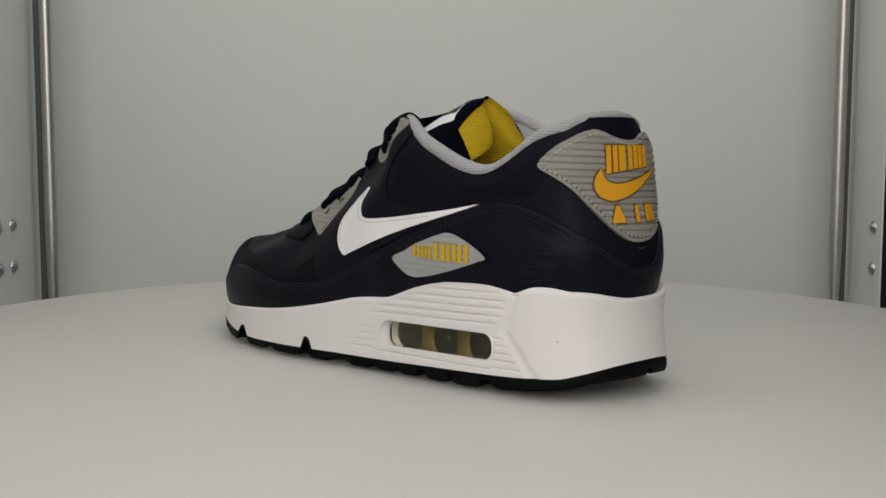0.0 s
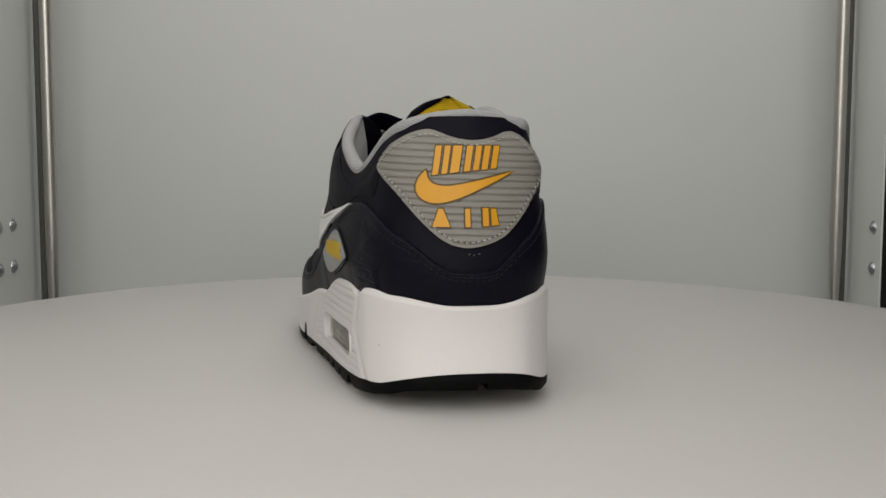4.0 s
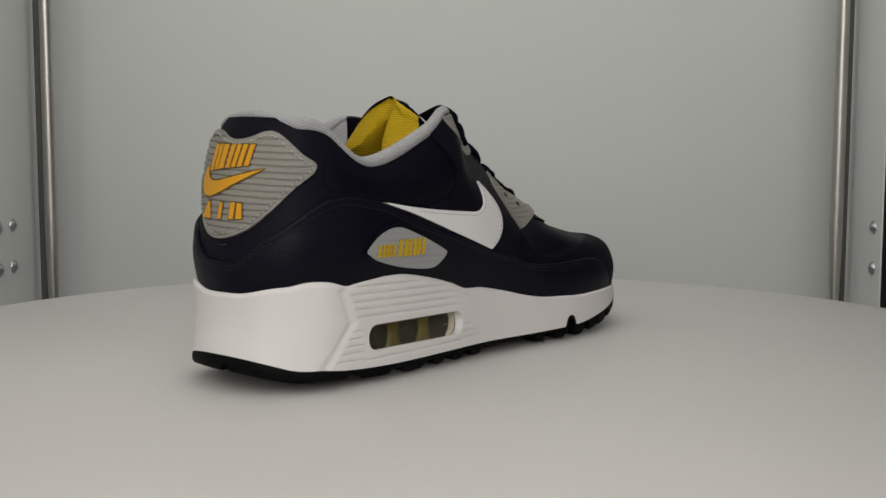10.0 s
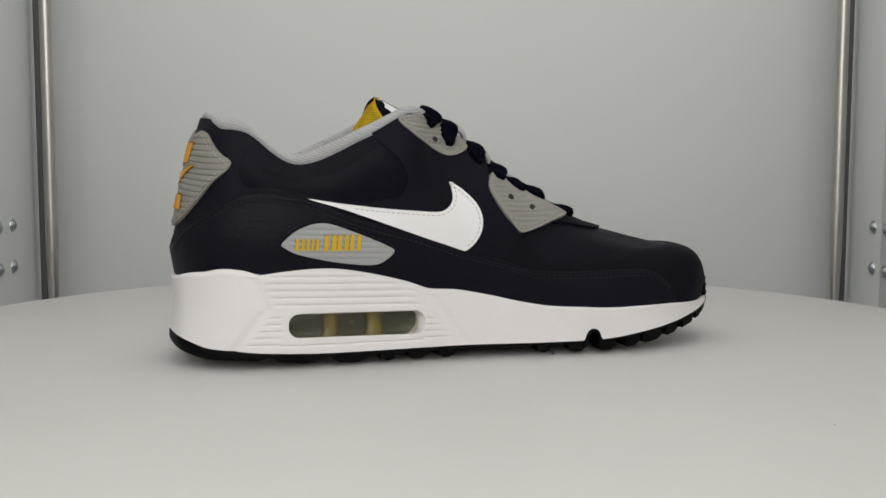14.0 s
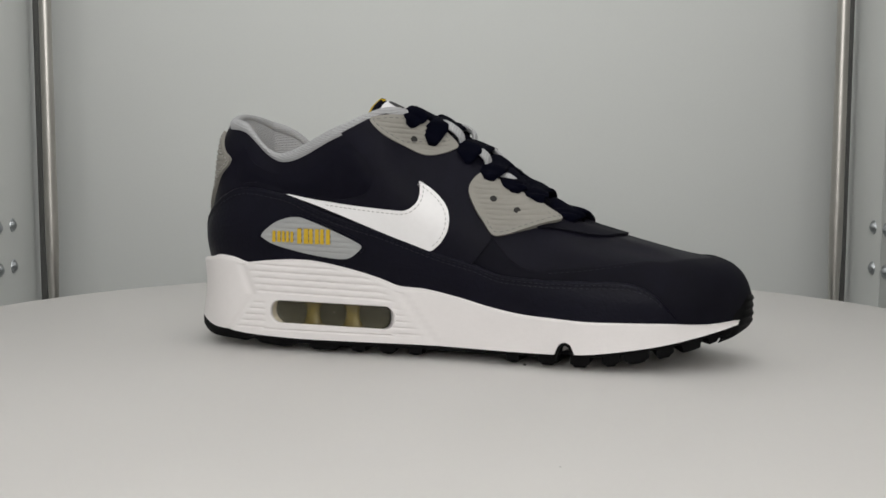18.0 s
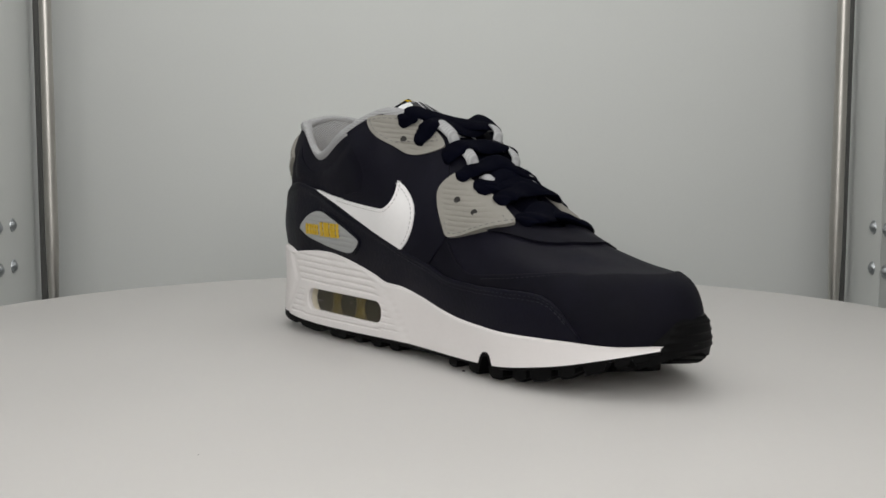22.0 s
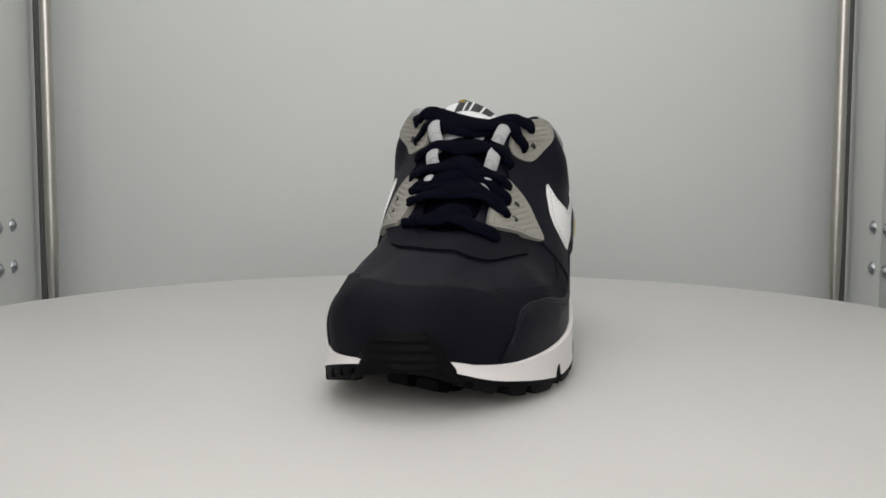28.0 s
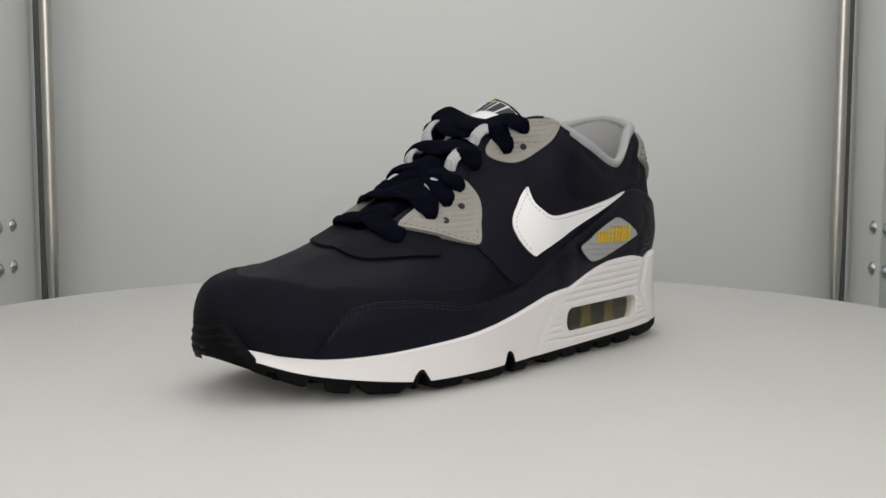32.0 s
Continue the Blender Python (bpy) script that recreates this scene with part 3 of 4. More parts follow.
def tread_block(x0, x1, f0, f1, drop):
    """A block of the tread under the forefoot; f runs across the sole from its right edge (0) to its left (1)."""
    corners = []
    for x, f in ((x0, f0), (x1, f0), (x1, f1), (x0, f1)):
        r, l = OUTLINE[nearest_station(x, False)], OUTLINE[nearest_station(x, True)]
        lo, hi = r.y + 3.5 * MM, l.y - 3.5 * MM
        corners.append(Vector((x * MM, lo + (hi - lo) * f, 0)))
    mid = sum(corners, Vector((0, 0, 0))) / 4
    rows = []
    for up, grow in ((None, 1.04), (1.4, 1.0), (0.4 - drop, 0.97), (0.1 - drop, 0.90)):
        rows.append([])
        for p in corners:
            q = mid + (p - mid) * grow
            rows[-1].append(Vector((q.x, q.y, (slab_line(p) + 1.0 if up is None else ground_line(p) + up) * MM)))
    return skin(rows, caps=True)


for x0, x1, drop in ((156, 165, 1.45), (172, 182, 1.45), (189, 199, 1.45), (205, 213, 1.45), (222, 232, 0), (236, 247, 0), (251, 261, 0)):
    for f0, f1 in ((0.34, 0.47), (0.53, 0.66)):
        part("tread_block", tread_block(x0, x1, f0, f1, drop), RUBBER, OUTSOLE)

# ---- the upper: a skin from the sole's edge up to the collar and throat ----
# loops from heel round by the right side to the toe and back by the left (mm)
SOLE_EDGE = [(-7.5, 0, 39.5), (4, -26.5, 43), (30, -37, 42), (60, -37.5, 43.5), (80, -37, 40.5), (100, -36.2, 35.5), (118.8, -36, 32.2), (140, -36.5, 28.5), (180, -40.5, 21), (213, -42.5, 19.5), (246, -38.5, 20), (270.5, -28, 19), (286, 0, 19.5),
         (270, 26.5, 17), (248, 43, 15), (216, 55, 17), (180, 58, 20.5), (140, 54.5, 27.5), (118.8, 52.1, 30.3), (100, 50, 33), (80, 48.5, 39), (60, 46.5, 43), (30, 42.5, 42), (2, 30.5, 43)]
LOW = [(-9.6, 0, 57), (2.4, -28, 60), (30, -39.5, 60), (60, -40.8, 62), (80, -40.8, 58.5), (100, -40.4, 54), (118.8, -40.4, 51.8), (140, -40.5, 49), (180, -40.8, 39), (214, -42, 35), (247, -39, 33.5), (273.5, -27.5, 34), (288.3, 0, 34),
         (272, 25.5, 33), (248.5, 43.2, 32), (215, 54.4, 33), (180, 56.5, 35), (140, 54.2, 47), (118.8, 53.2, 50.5), (100, 52.4, 53), (80, 51.2, 57.5), (60, 49.6, 61), (30, 45, 60), (0.5, 32, 60)]
MID = [(-5.6, 0, 80), (6, -27, 82), (28, -37, 81), (60, -40, 80), (81, -41.4, 79), (103, -42.4, 78), (122, -42.5, 75.5), (143, -39.6, 70), (178, -35.4, 56), (212, -36, 51.5), (244, -32.5, 47.5), (268.5, -22.5, 47.5), (279, 0, 47.5),
         (267, 20.8, 47.2), (243, 34.9, 44.9), (212, 44.8, 48), (178, 44.8, 52.2), (142, 45.6, 70), (121, 51, 73.5), (103, 51, 76), (81, 50.2, 77), (60, 47.5, 78), (28, 41, 80), (4.5, 30.5, 82)]
HIGH = [(0.8, 0, 107), (7.5, -25.5, 104), (27, -34.5, 99), (52, -37.6, 92), (82, -42.8, 98), (104, -42.3, 105.3), (120, -32.4, 101.5), (144, -26.8, 92), (175, -25.6, 74), (205, -23, 62.5), (230, -18, 56), (246, -11, 54.2), (254, 2, 52.8),
         (246, 13, 54.2), (230, 20.4, 54.2), (204, 27.2, 60.2), (174, 30.6, 70), (143, 29.8, 88.8), (119, 36.4, 99.5), (104, 47, 103.6), (82, 48.4, 95.5), (53, 45, 90), (27, 37.5, 98), (7.5, 28.5, 104)]
MOUTH = [(5, 0, 120.6), (11.5, -20.5, 119.6), (24, -28.6, 117.6), (46, -34.4, 101.8), (80, -40.6, 115.2), (105, -32, 126), (120, -22.5, 122.3), (138, -15.4, 111), (165, -13, 88), (186, -11, 76), (196, -8, 69.5), (200, -4, 67), (201, 2.5, 66.3),
         (200, 9, 67), (196, 13, 69.5), (186, 17, 76), (165, 18.3, 87.5), (138, 21, 109.5), (120, 27.2, 118.8), (103, 36.4, 121.8), (80, 44.8, 110.2), (48, 40.6, 98.9), (25, 31.6, 114.6), (11.5, 22.5, 119.6)]
LOOPS = [SOLE_EDGE, LOW, MID, HIGH, MOUTH]
NU = 320
DENSE = [spline(l, NU, True) for l in LOOPS]


def upper_at(i, h):
    """A place of the skin (in mm): i of NU round the shoe, h from 0 at the sole to 1 at the mouth."""
    col = [d[i % NU] for d in DENSE]
    s = h * 4
    a = min(3, int(s))
    q = [col[max(0, min(4, j))] for j in (a - 1, a, a + 1, a + 2)]
    if a == 0:
        q[0] = 2 * col[0] - col[1]
    if a == 3:
        q[3] = 2 * col[4] - col[3]
    return catmull(*q, s - a)


NH = 48
SKIN = [[upper_at(i, j / NH) * MM for i in range(NU)] for j in range(NH + 1)]


def upper_normal(i, h):
    a, b = upper_at(i + 1, h) - upper_at(i - 1, h), upper_at(i, min(1, h + 0.01)) - upper_at(i, max(0, h - 0.01))
    n = a.cross(b).normalized()
    c = upper_at(i, h) - Vector((125, 4, 60))
    return n if n.dot(c) > 0 else -n


outer = skin(SKIN)
bmesh.ops.recalc_face_normals(outer, faces=outer.faces)
outer.normal_update()
UPPER_TREE = BVHTree.FromBMesh(outer)
inner = [[SKIN[j][i] - upper_normal(i, j / NH) * 2.2 * MM for i in range(NU)] for j in range(NH, -1, -12)]
outer.free()
on_shoe("upper", skin(SKIN + inner), LEATHER, "navy leather upper")


def h_at(i, test):
    """The lowest h at which test(place) turns true."""
    for k in range(0, 201):
        if test(upper_at(i, k / 200)):
            return k / 200
    return 1.0


def shell(rows_h, i0, i1, lift_all, steps=10, fade=0):
    """A raised overlay from h = 0 up to rows_h(i), over i0 to i1 of the round; it may thin out over its last steps."""
    rows = []
    run = [(0.87 * s / steps, 1.0) for s in range(steps + 1)] + [(0.90, 1.06), (0.93, 1.2), (0.955, 1.26), (0.975, 1.18), (0.99, 0.95), (1.0, 0.55)]
    for f, thick in run:
        row = []
        for i in range(i0, i1 + 1):
            h = rows_h(i) * f
            lift = lift_all * (min(1.0, min(i - i0, i1 - i) / fade) if fade else 1.0)
            row.append(upper_at(i, h) * MM + upper_normal(i, h) * lift * MM * thick)
        rows.append(row)
    rows.append([upper_at(i, rows_h(i)) * MM - upper_normal(i, rows_h(i)) * 0.3 * MM for i in range(i0, i1 + 1)])
    return skin(rows, close_u=False)


# mudguard: the low overlay round heel and sides
GUARD_R = keyed([(-12, 55.5), (-9, 56), (-7, 60), (-3, 66), (2, 70.5), (11, 78), (21, 83), (31, 84), (44, 82.2), (55, 80), (80, 70.5), (110, 61.8), (139, 51.6),
                 (153, 48), (168, 42.8), (185, 40.7), (213, 40.7), (233, 40.2), (244, 36), (252, 28.7), (256, 23), (258, 16)])
GUARD_L = keyed([(-12, 55.5), (-9, 56), (-7, 60), (-3, 66.5), (2, 70.5), (9, 75), (19, 79), (33, 82.4), (47, 81), (62, 75.5), (82, 67.2), (104, 58.5), (120, 51.5),
                 (136, 43), (154, 37.5), (175, 35), (190, 35), (208, 38), (222, 39), (236, 38.5), (247, 34.5), (254, 27), (258, 19), (260, 12)])


def guard_height(i):
    return h_at(i, lambda p: p.z >= (GUARD_L if p.y > 1 else GUARD_R)(p.x))


GUARD_H = {i % NU: guard_height(i) for i in range(NU)}
first = next(i for i in range(NU // 2, -1, -1) if GUARD_H[i] > 0.012)
last = next(i for i in range(NU // 2, NU) if GUARD_H[i] > 0.012)
on_shoe("mudguard", shell(lambda i: GUARD_H[i % NU], last - NU, first, 1.5, 16), GUARD, "navy leather mudguard overlay round the heel and sides")


def laid(a, b, side):
    """The place on the skin, and its outward way, under a point of the drawing from the side (x, z), the heel (y, z) or above (x, y), in mm."""
    a, b = a * MM, b * MM
    src, way, guess = {"R": (Vector((a, -0.2, b)), Vector((0, 1, 0)), Vector((a, -0.032, b))), "L": (Vector((a, 0.25, b)), Vector((0, -1, 0)), Vector((a, 0.038, b))),
                       "heel": (Vector((-0.2, a, b)), Vector((1, 0, 0)), Vector((0.005, a, b))), "top": (Vector((a, b, 0.3)), Vector((0, 0, -1)), Vector((a, b, 0.065)))}[side]
    hit, nor, _, _ = UPPER_TREE.ray_cast(src, way)
    if hit is None or (side == "R" and hit.y > 0.004) or (side == "L" and hit.y < 0.0) or (side == "heel" and hit.x > 0.05):
        hit, nor, _, _ = UPPER_TREE.find_nearest(guess)
        return hit, (nor if nor.dot(hit - Vector((0.125, 0.004, 0.06))) > 0 else -nor)
    return hit, (-nor if nor.dot(way) > 0 else nor)


def patch(outline, side, lift, cell=3.0, sink=0.6, relief=None, cuts=(), smooth=True, n=90, tilt=0.0):
    """A raised piece laid on the skin; cuts are lines across the drawing at which the relief turns."""
    pts = [(v.x, v.y) for v in spline([(a, b, 0) for a, b in outline], n, True)] if smooth else outline
    bm = bmesh.new()
    bm.faces.new([bm.verts.new((a, b, 0)) for a, b in pts])
    us, vs = [p[0] for p in pts], [p[1] for p in pts]
    slices = [((lo + cell * k, 0, 0), (1, 0, 0)) for lo, hi in ((min(us), max(us)),) for k in range(1, int((hi - lo) / cell) + 1)]
    slices += [((0, lo + cell * k, 0), (0, 1, 0)) for lo, hi in ((min(vs), max(vs)),) for k in range(1, int((hi - lo) / cell) + 1)] if not cuts else []
    slices += [((0, c, 0), (-tilt, 1, 0)) for c in cuts]
    for co, no in slices:
        bmesh.ops.bisect_plane(bm, geom=bm.verts[:] + bm.edges[:] + bm.faces[:], dist=1e-3, plane_co=co, plane_no=no)
    edge = [e for e in bm.edges if e.is_boundary]
    low = bmesh.ops.extrude_edge_only(bm, edges=edge)
    skirt = {v for v in low["geom"] if isinstance(v, bmesh.types.BMVert)}
    for v in bm.verts:
        hit, nor = laid(v.co.x, v.co.y, side)
        up = -sink if v in skirt else lift + (relief(v.co.x, v.co.y) if relief else 0)
        v.co = hit + nor * up * MM
    return bm


def ribbed(outline, side, lift, step, depth, tilt=0.0, phase=0.0, wide=0.5, swell=None, rim=2.3, **more):
    """A patch with moulded grooves across it, inside a plain rim."""
    ring = [Vector((v.x, v.y)) for v in spline([(a, b, 0) for a, b in outline], 80, True)]
    vs = [p[1] - tilt * p[0] for p in outline]
    marks = [min(vs) + phase + step * k for k in range(1, int((max(vs) - min(vs) - phase) / step) + 1)]
    cuts = [m + d for m in marks for d in (-wide, 0.0, wide)]

    def relief(a, b):
        d = min([abs(b - tilt * a - m) for m in marks] or [9])
        q = Vector((a, b))
        far = min((q - g).length for g in ring)
        k = max(0.0, min(1.0, (far - rim) / 0.8 + 0.5))
        return -depth * k * max(0.0, 1 - d / wide) + (swell(a, b) if swell else 0)
    return patch(outline, side, lift, relief=relief, cuts=cuts, tilt=tilt, **more)


def inset_path(outline, d, n=160, side=None):
    """The outline drawn in by d, along the skin where a side is given."""
    pts = spline([(a, b, 0) for a, b in outline], n, True)
    area = sum(pts[i].x * pts[(i + 1) % n].y - pts[(i + 1) % n].x * pts[i].y for i in range(n))
    out = []
    for i in range(n):
        t = (pts[(i + 1) % n] - pts[i - 1]).normalized()
        nrm = Vector((-t.y, t.x, 0)) * (1 if area > 0 else -1)
        if side == "heel":
            nrm.x *= max(0.2, abs(laid(pts[i].x, pts[i].y, side)[1].x))
        out.append(pts[i] + nrm * d)
    return [(p.x, p.y) for p in out]


def dashes(path, long=1.9, gap=1.1, r=0.32, closed=True, ups=None):
    """Stitches along a path of places (metres), lying proud of it."""
    bm = bmesh.new()
    pts = [Vector(p) for p in path] + ([Vector(path[0])] if closed else [])
    run, on, start, seg = 0.0, True, pts[0], []
    for a, b in zip(pts, pts[1:]):
        step = (b - a).length
        k = 0.0
        while k < step:
            need = (long if on else gap) * MM - run
            if k + need > step:
                run += step - k
                break
            k += need
            q = a + (b - a) * (k / step)
            if on:
                seg.append((start, q))
            start, run, on = q, 0.0, not on
    for a, b in seg:
        d = (b - a)
        if d.length < 1e-5:
            continue
        d.normalize()
        s = d.cross(Vector((0.3, 0.5, 0.8))).normalized()
        w = d.cross(s)
        ring = []
        for p, k in ((a, 0.5), (a + (b - a) * 0.2, 1.0), (a + (b - a) * 0.8, 1.0), (b, 0.5)):
            ring.append([bm.verts.new(p + (s * math.cos(t) + w * math.sin(t)) * r * k * MM) for t in (0.3, 1.35, 2.4, 3.45, 4.5, 5.55)])
        for x, y in zip(ring, ring[1:]):
            for i in range(6):
                bm.faces.new((x[i], x[(i + 1) % 6], y[(i + 1) % 6], y[i]))
        bm.faces.new(ring[0][::-1])
        bm.faces.new(ring[-1])
    return bm


def on_skin(path, side, lift):
    return [h + n * lift * MM for h, n in (laid(a, b, side) for a, b in path)]


# white side stripe
TICK_R = [(52.5, 81), (66, 79), (80, 77.2), (95, 75.6), (110, 74.3), (119, 73.9), (124, 76.5), (126, 80.6), (125.6, 85.5), (124.9, 88), (126, 87.6), (130.5, 85), (136, 80.4), (140, 75.5), (141.9, 70), (141.3, 63.7), (138.2, 58.2),
          (135, 55.2), (132.5, 53.8), (130, 54.6), (121.7, 57.6), (108, 62.3), (95.4, 66.8), (82, 71.6), (68.5, 76.2)]
TICK_L = [(48, 81.6), (63, 78.7), (80, 76.2), (96, 73.8), (112, 72.0), (119, 72.2), (122.6, 74.5), (125.6, 78.2), (125.5, 82.6), (124.9, 85.4), (126.2, 85.2), (130.6, 81.6), (135, 77), (139.5, 72.2), (141.8, 67), (140.6, 61.5), (138, 57.3),
          (135, 54.4), (131.8, 52.8), (128.5, 54.2), (118, 58.4), (104, 63.7), (88, 69.0), (74, 73.2), (60, 77.4)]
on_shoe("side_stripe", patch(TICK_R, "R", 1.75, 3.0), TICK, "white leather curved stripe with dark stitching")
on_shoe("side_stripe", patch(TICK_L, "L", 1.75, 3.0), TICK, "white leather curved stripe with dark stitching")
for side, drawing in (("R", TICK_R), ("L", TICK_L)):
    path = inset_path(drawing, 1.7)
    seam = [p for k, p in enumerate(path) if p[0] > 74 and k < len(path) * 17.3 / len(drawing)]
    on_shoe("stitching", dashes(on_skin(seam, side, 1.78), 1.7, 0.9, 0.22, False), MID_THREAD, "grey thread round the white stripe")

# rand: the second low overlay from the eyestays round the toe, over the toe's top
RAND_R = keyed([(150, 80), (163, 62), (170, 53.5), (176, 48), (184, 45.2), (194, 46), (208, 47.3), (234, 50), (257, 51.7)])
RAND_L = keyed([(150, 66), (160, 52), (168, 45), (176, 42), (186, 41.5), (200, 42.8), (211, 44), (240, 46), (257, 50)])


def rand_height(i):
    base = upper_at(i, 0)
    if base.x > 250:
        return h_at(i, lambda p: p.z > 42 and p.x < 269 - ((p.y - 3) / 32) ** 2 * 25)
    return h_at(i, lambda p: p.z >= (RAND_L if p.y > 1 else RAND_R)(p.x))


rand_i = [i for i in range(NU) if upper_at(i, 0).x > 152]
RAND_H = {i: rand_height(i) for i in rand_i}
for _ in range(3):
    RAND_H = {i: (RAND_H.get(i - 1, RAND_H[i]) + 2 * RAND_H[i] + RAND_H.get(i + 1, RAND_H[i])) / 4 for i in rand_i}
on_shoe("toe_rand", shell(lambda i: RAND_H[i], rand_i[0], rand_i[-1], 0.8, 16, 5), NUBUCK, "navy nubuck toe cap and rand overlay")

# ankle panels of smoother leather
ANKLE_R = [(24, 106), (30, 98.5), (38, 93.5), (48, 91), (60, 92.5), (74, 98), (87, 107), (92, 107), (97.5, 102), (102, 95), (103, 88), (99.5, 83.6), (92, 81), (80, 79.4), (66, 80), (52, 83), (36, 87), (24, 87), (20, 94)]
ANKLE_L = [(24, 104), (30, 97), (38, 92), (48, 89.5), (60, 90.5), (74, 96), (88, 106), (93, 106.5), (99.5, 102.5), (104, 95), (106, 87.5), (103, 81), (95.8, 78), (84, 77), (72, 77.6), (56, 81.5), (38, 86), (24, 86), (20, 94)]
QUARTER_R = ([(82.5, 115), (86.5, 110.4), (92, 105.6), (98.2, 99.8), (101.6, 93.2), (101.7, 87.4), (98.1, 82.1), (91.9, 80), (82, 78.6)],
             [(82, 78.6), (84, 72), (110, 62), (139, 50), (152, 47), (159, 54), (163, 62), (156, 70), (149.5, 82), (150.5, 90), (144, 101), (132, 111), (118, 119), (104, 123), (92, 120), (82.5, 115)])
QUARTER_L = ([(92.5, 114), (96.4, 109), (101.2, 100.1), (104.7, 91.5), (103.6, 84), (98, 80.2), (88, 78.6), (80, 78)],
             [(80, 78), (86, 69), (108, 58), (124, 49), (140, 41), (152, 42), (160, 52), (164, 60), (158, 68), (151.5, 78), (151.5, 87), (146, 97), (133, 108), (118, 116), (106, 120.4), (97, 118.4), (92.5, 114)])


def padded(outline):
    """Relief of a padded panel: it swells from its sewn edge towards its middle."""
    ring = [Vector((v.x, v.y)) for v in spline([(a, b, 0) for a, b in outline], 80, True)]

    def relief(a, b):
        q = Vector((a, b))
        k = min(1.0, min((q - g).length for g in ring) / 7.0)
        return 1.15 * math.sin(k * math.pi / 2)
    return relief


for side, ankle, quarter in (("R", ANKLE_R, QUARTER_R), ("L", ANKLE_L, QUARTER_L)):
    on_shoe("ankle_panel", patch(ankle, side, 0.15, 2.2, relief=padded(ankle)), ANKLE, "smooth dark navy padded ankle panel")
    edge = [(v.x, v.y) for run in quarter for v in spline([(a, b, 0) for a, b in run], 44)[:-1]]
    on_shoe("quarter_panel", patch(edge, side, 1.0, 3.0, smooth=False), LEATHER, "navy leather quarter panel sewn over the ankle padding")

# double stitching below the mudguard's edge
for inset, k in ((2.2, 0), (4.0, 1)):
    path = []
    for i in range(last - NU + 3, first - 2):
        h = max(0.0, GUARD_H[i % NU] - inset / max(20.0, (upper_at(i, 1) - upper_at(i, 0)).length) * 0.9)
        path.append(upper_at(i, h) * MM + upper_normal(i, h) * 1.62 * MM)
    on_shoe("stitching", dashes(path, 1.9, 1.0, 0.26, False), THREAD, "dark navy double stitching along the mudguard")
path = []
for i in range(rand_i[0] + 14, rand_i[-1] - 13):
    h = max(0.0, RAND_H[i] - 0.03)
    path.append(upper_at(i, h) * MM + upper_normal(i, h) * 0.9 * MM)
on_shoe("stitching", dashes(path, 1.9, 1.0, 0.18, False), THREAD, "dark navy stitching along the toe rand")

# grey moulded pieces
HEEL_TAB = [(35.8, 99.5), (32, 107), (26.5, 111.5), (21, 113.8), (16, 114.2), (8.5, 111.4), (0, 110), (-8, 111.2), (-14.5, 113.4), (-19.5, 112.6), (-25, 108.4), (-29.5, 103), (-31.8, 99.8), (-32.2, 96.6), (-31, 93), (-25.5, 85), (-20.2, 78), (-13.3, 71.3),
            (-6.4, 67.8), (1.8, 66), (8, 66.6), (13.5, 69), (20, 74.7), (26, 82), (31, 89), (35, 95)]
TAB = on_shoe("heel_tab", ribbed(HEEL_TAB, "heel", 1.9, 2.85, 0.7, tilt=0.04, phase=-1.0, wide=0.75, cell=1.3, n=120, rim=1.0), GREY, "grey ribbed rubber heel tab with amber emblem")
ring = inset_path(HEEL_TAB, 2.0, 240, "heel")
part("stitching", dashes(on_skin(ring, "heel", 2.1), 1.5, 1.0, 0.30), PALE_THREAD, TAB, "pale thread round the heel tab")
on_shoe("loose_thread", dashes(on_skin([(3.6, 63.5), (1.2, 63.1), (-1.6, 63.7)], "heel", 0.5), 0.9, 1.3, 0.2, False), DARK_THREAD, "short grey thread ends below the heel tab")
part("seam_groove", dashes(on_skin(ring, "heel", 1.85), 1.0, 1.5, 0.34), HOLE, TAB, "dark needle holes of the seam")


def raised_print(drawing, side, lift, mat, under, parent, name="emblem", grow=0.55, smooth=False, height=0.9):
    n = len(drawing)
    cx, cy = sum(p[0] for p in drawing) / n, sum(p[1] for p in drawing) / n
    if smooth:
        drawing = [(v.x, v.y) for v in spline([(a, b, 0) for a, b in drawing], 60, True)]
    big = []
    m = len(drawing)
    area = sum(drawing[i][0] * drawing[(i + 1) % m][1] - drawing[(i + 1) % m][0] * drawing[i][1] for i in range(m))
    s = 1 if area > 0 else -1
    for i in range(m):
        a, b, c = Vector(drawing[i - 1]), Vector(drawing[i]), Vector(drawing[(i + 1) % m])
        n1, n2 = (b - a).normalized(), (c - b).normalized()
        o = Vector((n1.y + n2.y, -n1.x - n2.x)) * s
        o = o.normalized() if o.length > 1e-6 else Vector((0, 0))
        big.append(tuple(b + o * grow))
    base = part(name + "_edge", patch(big, side, lift + 0.15, 4.0, smooth=False), under, parent)
    part(name, patch(drawing, side, lift + height, 4.0, smooth=False), mat, parent)
    return base


for k in range(4):
    y, w = 16.9 - 7.2 * k, (5.9, 3.6, 6.0, 6.2)[k]
    y -= (0, -0.2, 1.4 - 3.2, 1.4 - 3.2)[k]
    for f, g in (((0, 1),) if w < 4 else ((0, 0.4), (0.62, 1))):
        raised_print([(y - w * f, 95.6 + 0.7 * (k + f)), (y - 2.0 - w * f, 107.6), (y - 2.0 - w * g, 107.6), (y - w * g, 95.6 + 0.7 * (k + g))], "heel", 1.9, GOLD, EDGE, TAB, "amber_bar", grow=0.75, height=0.55)
TAB_TICK = []
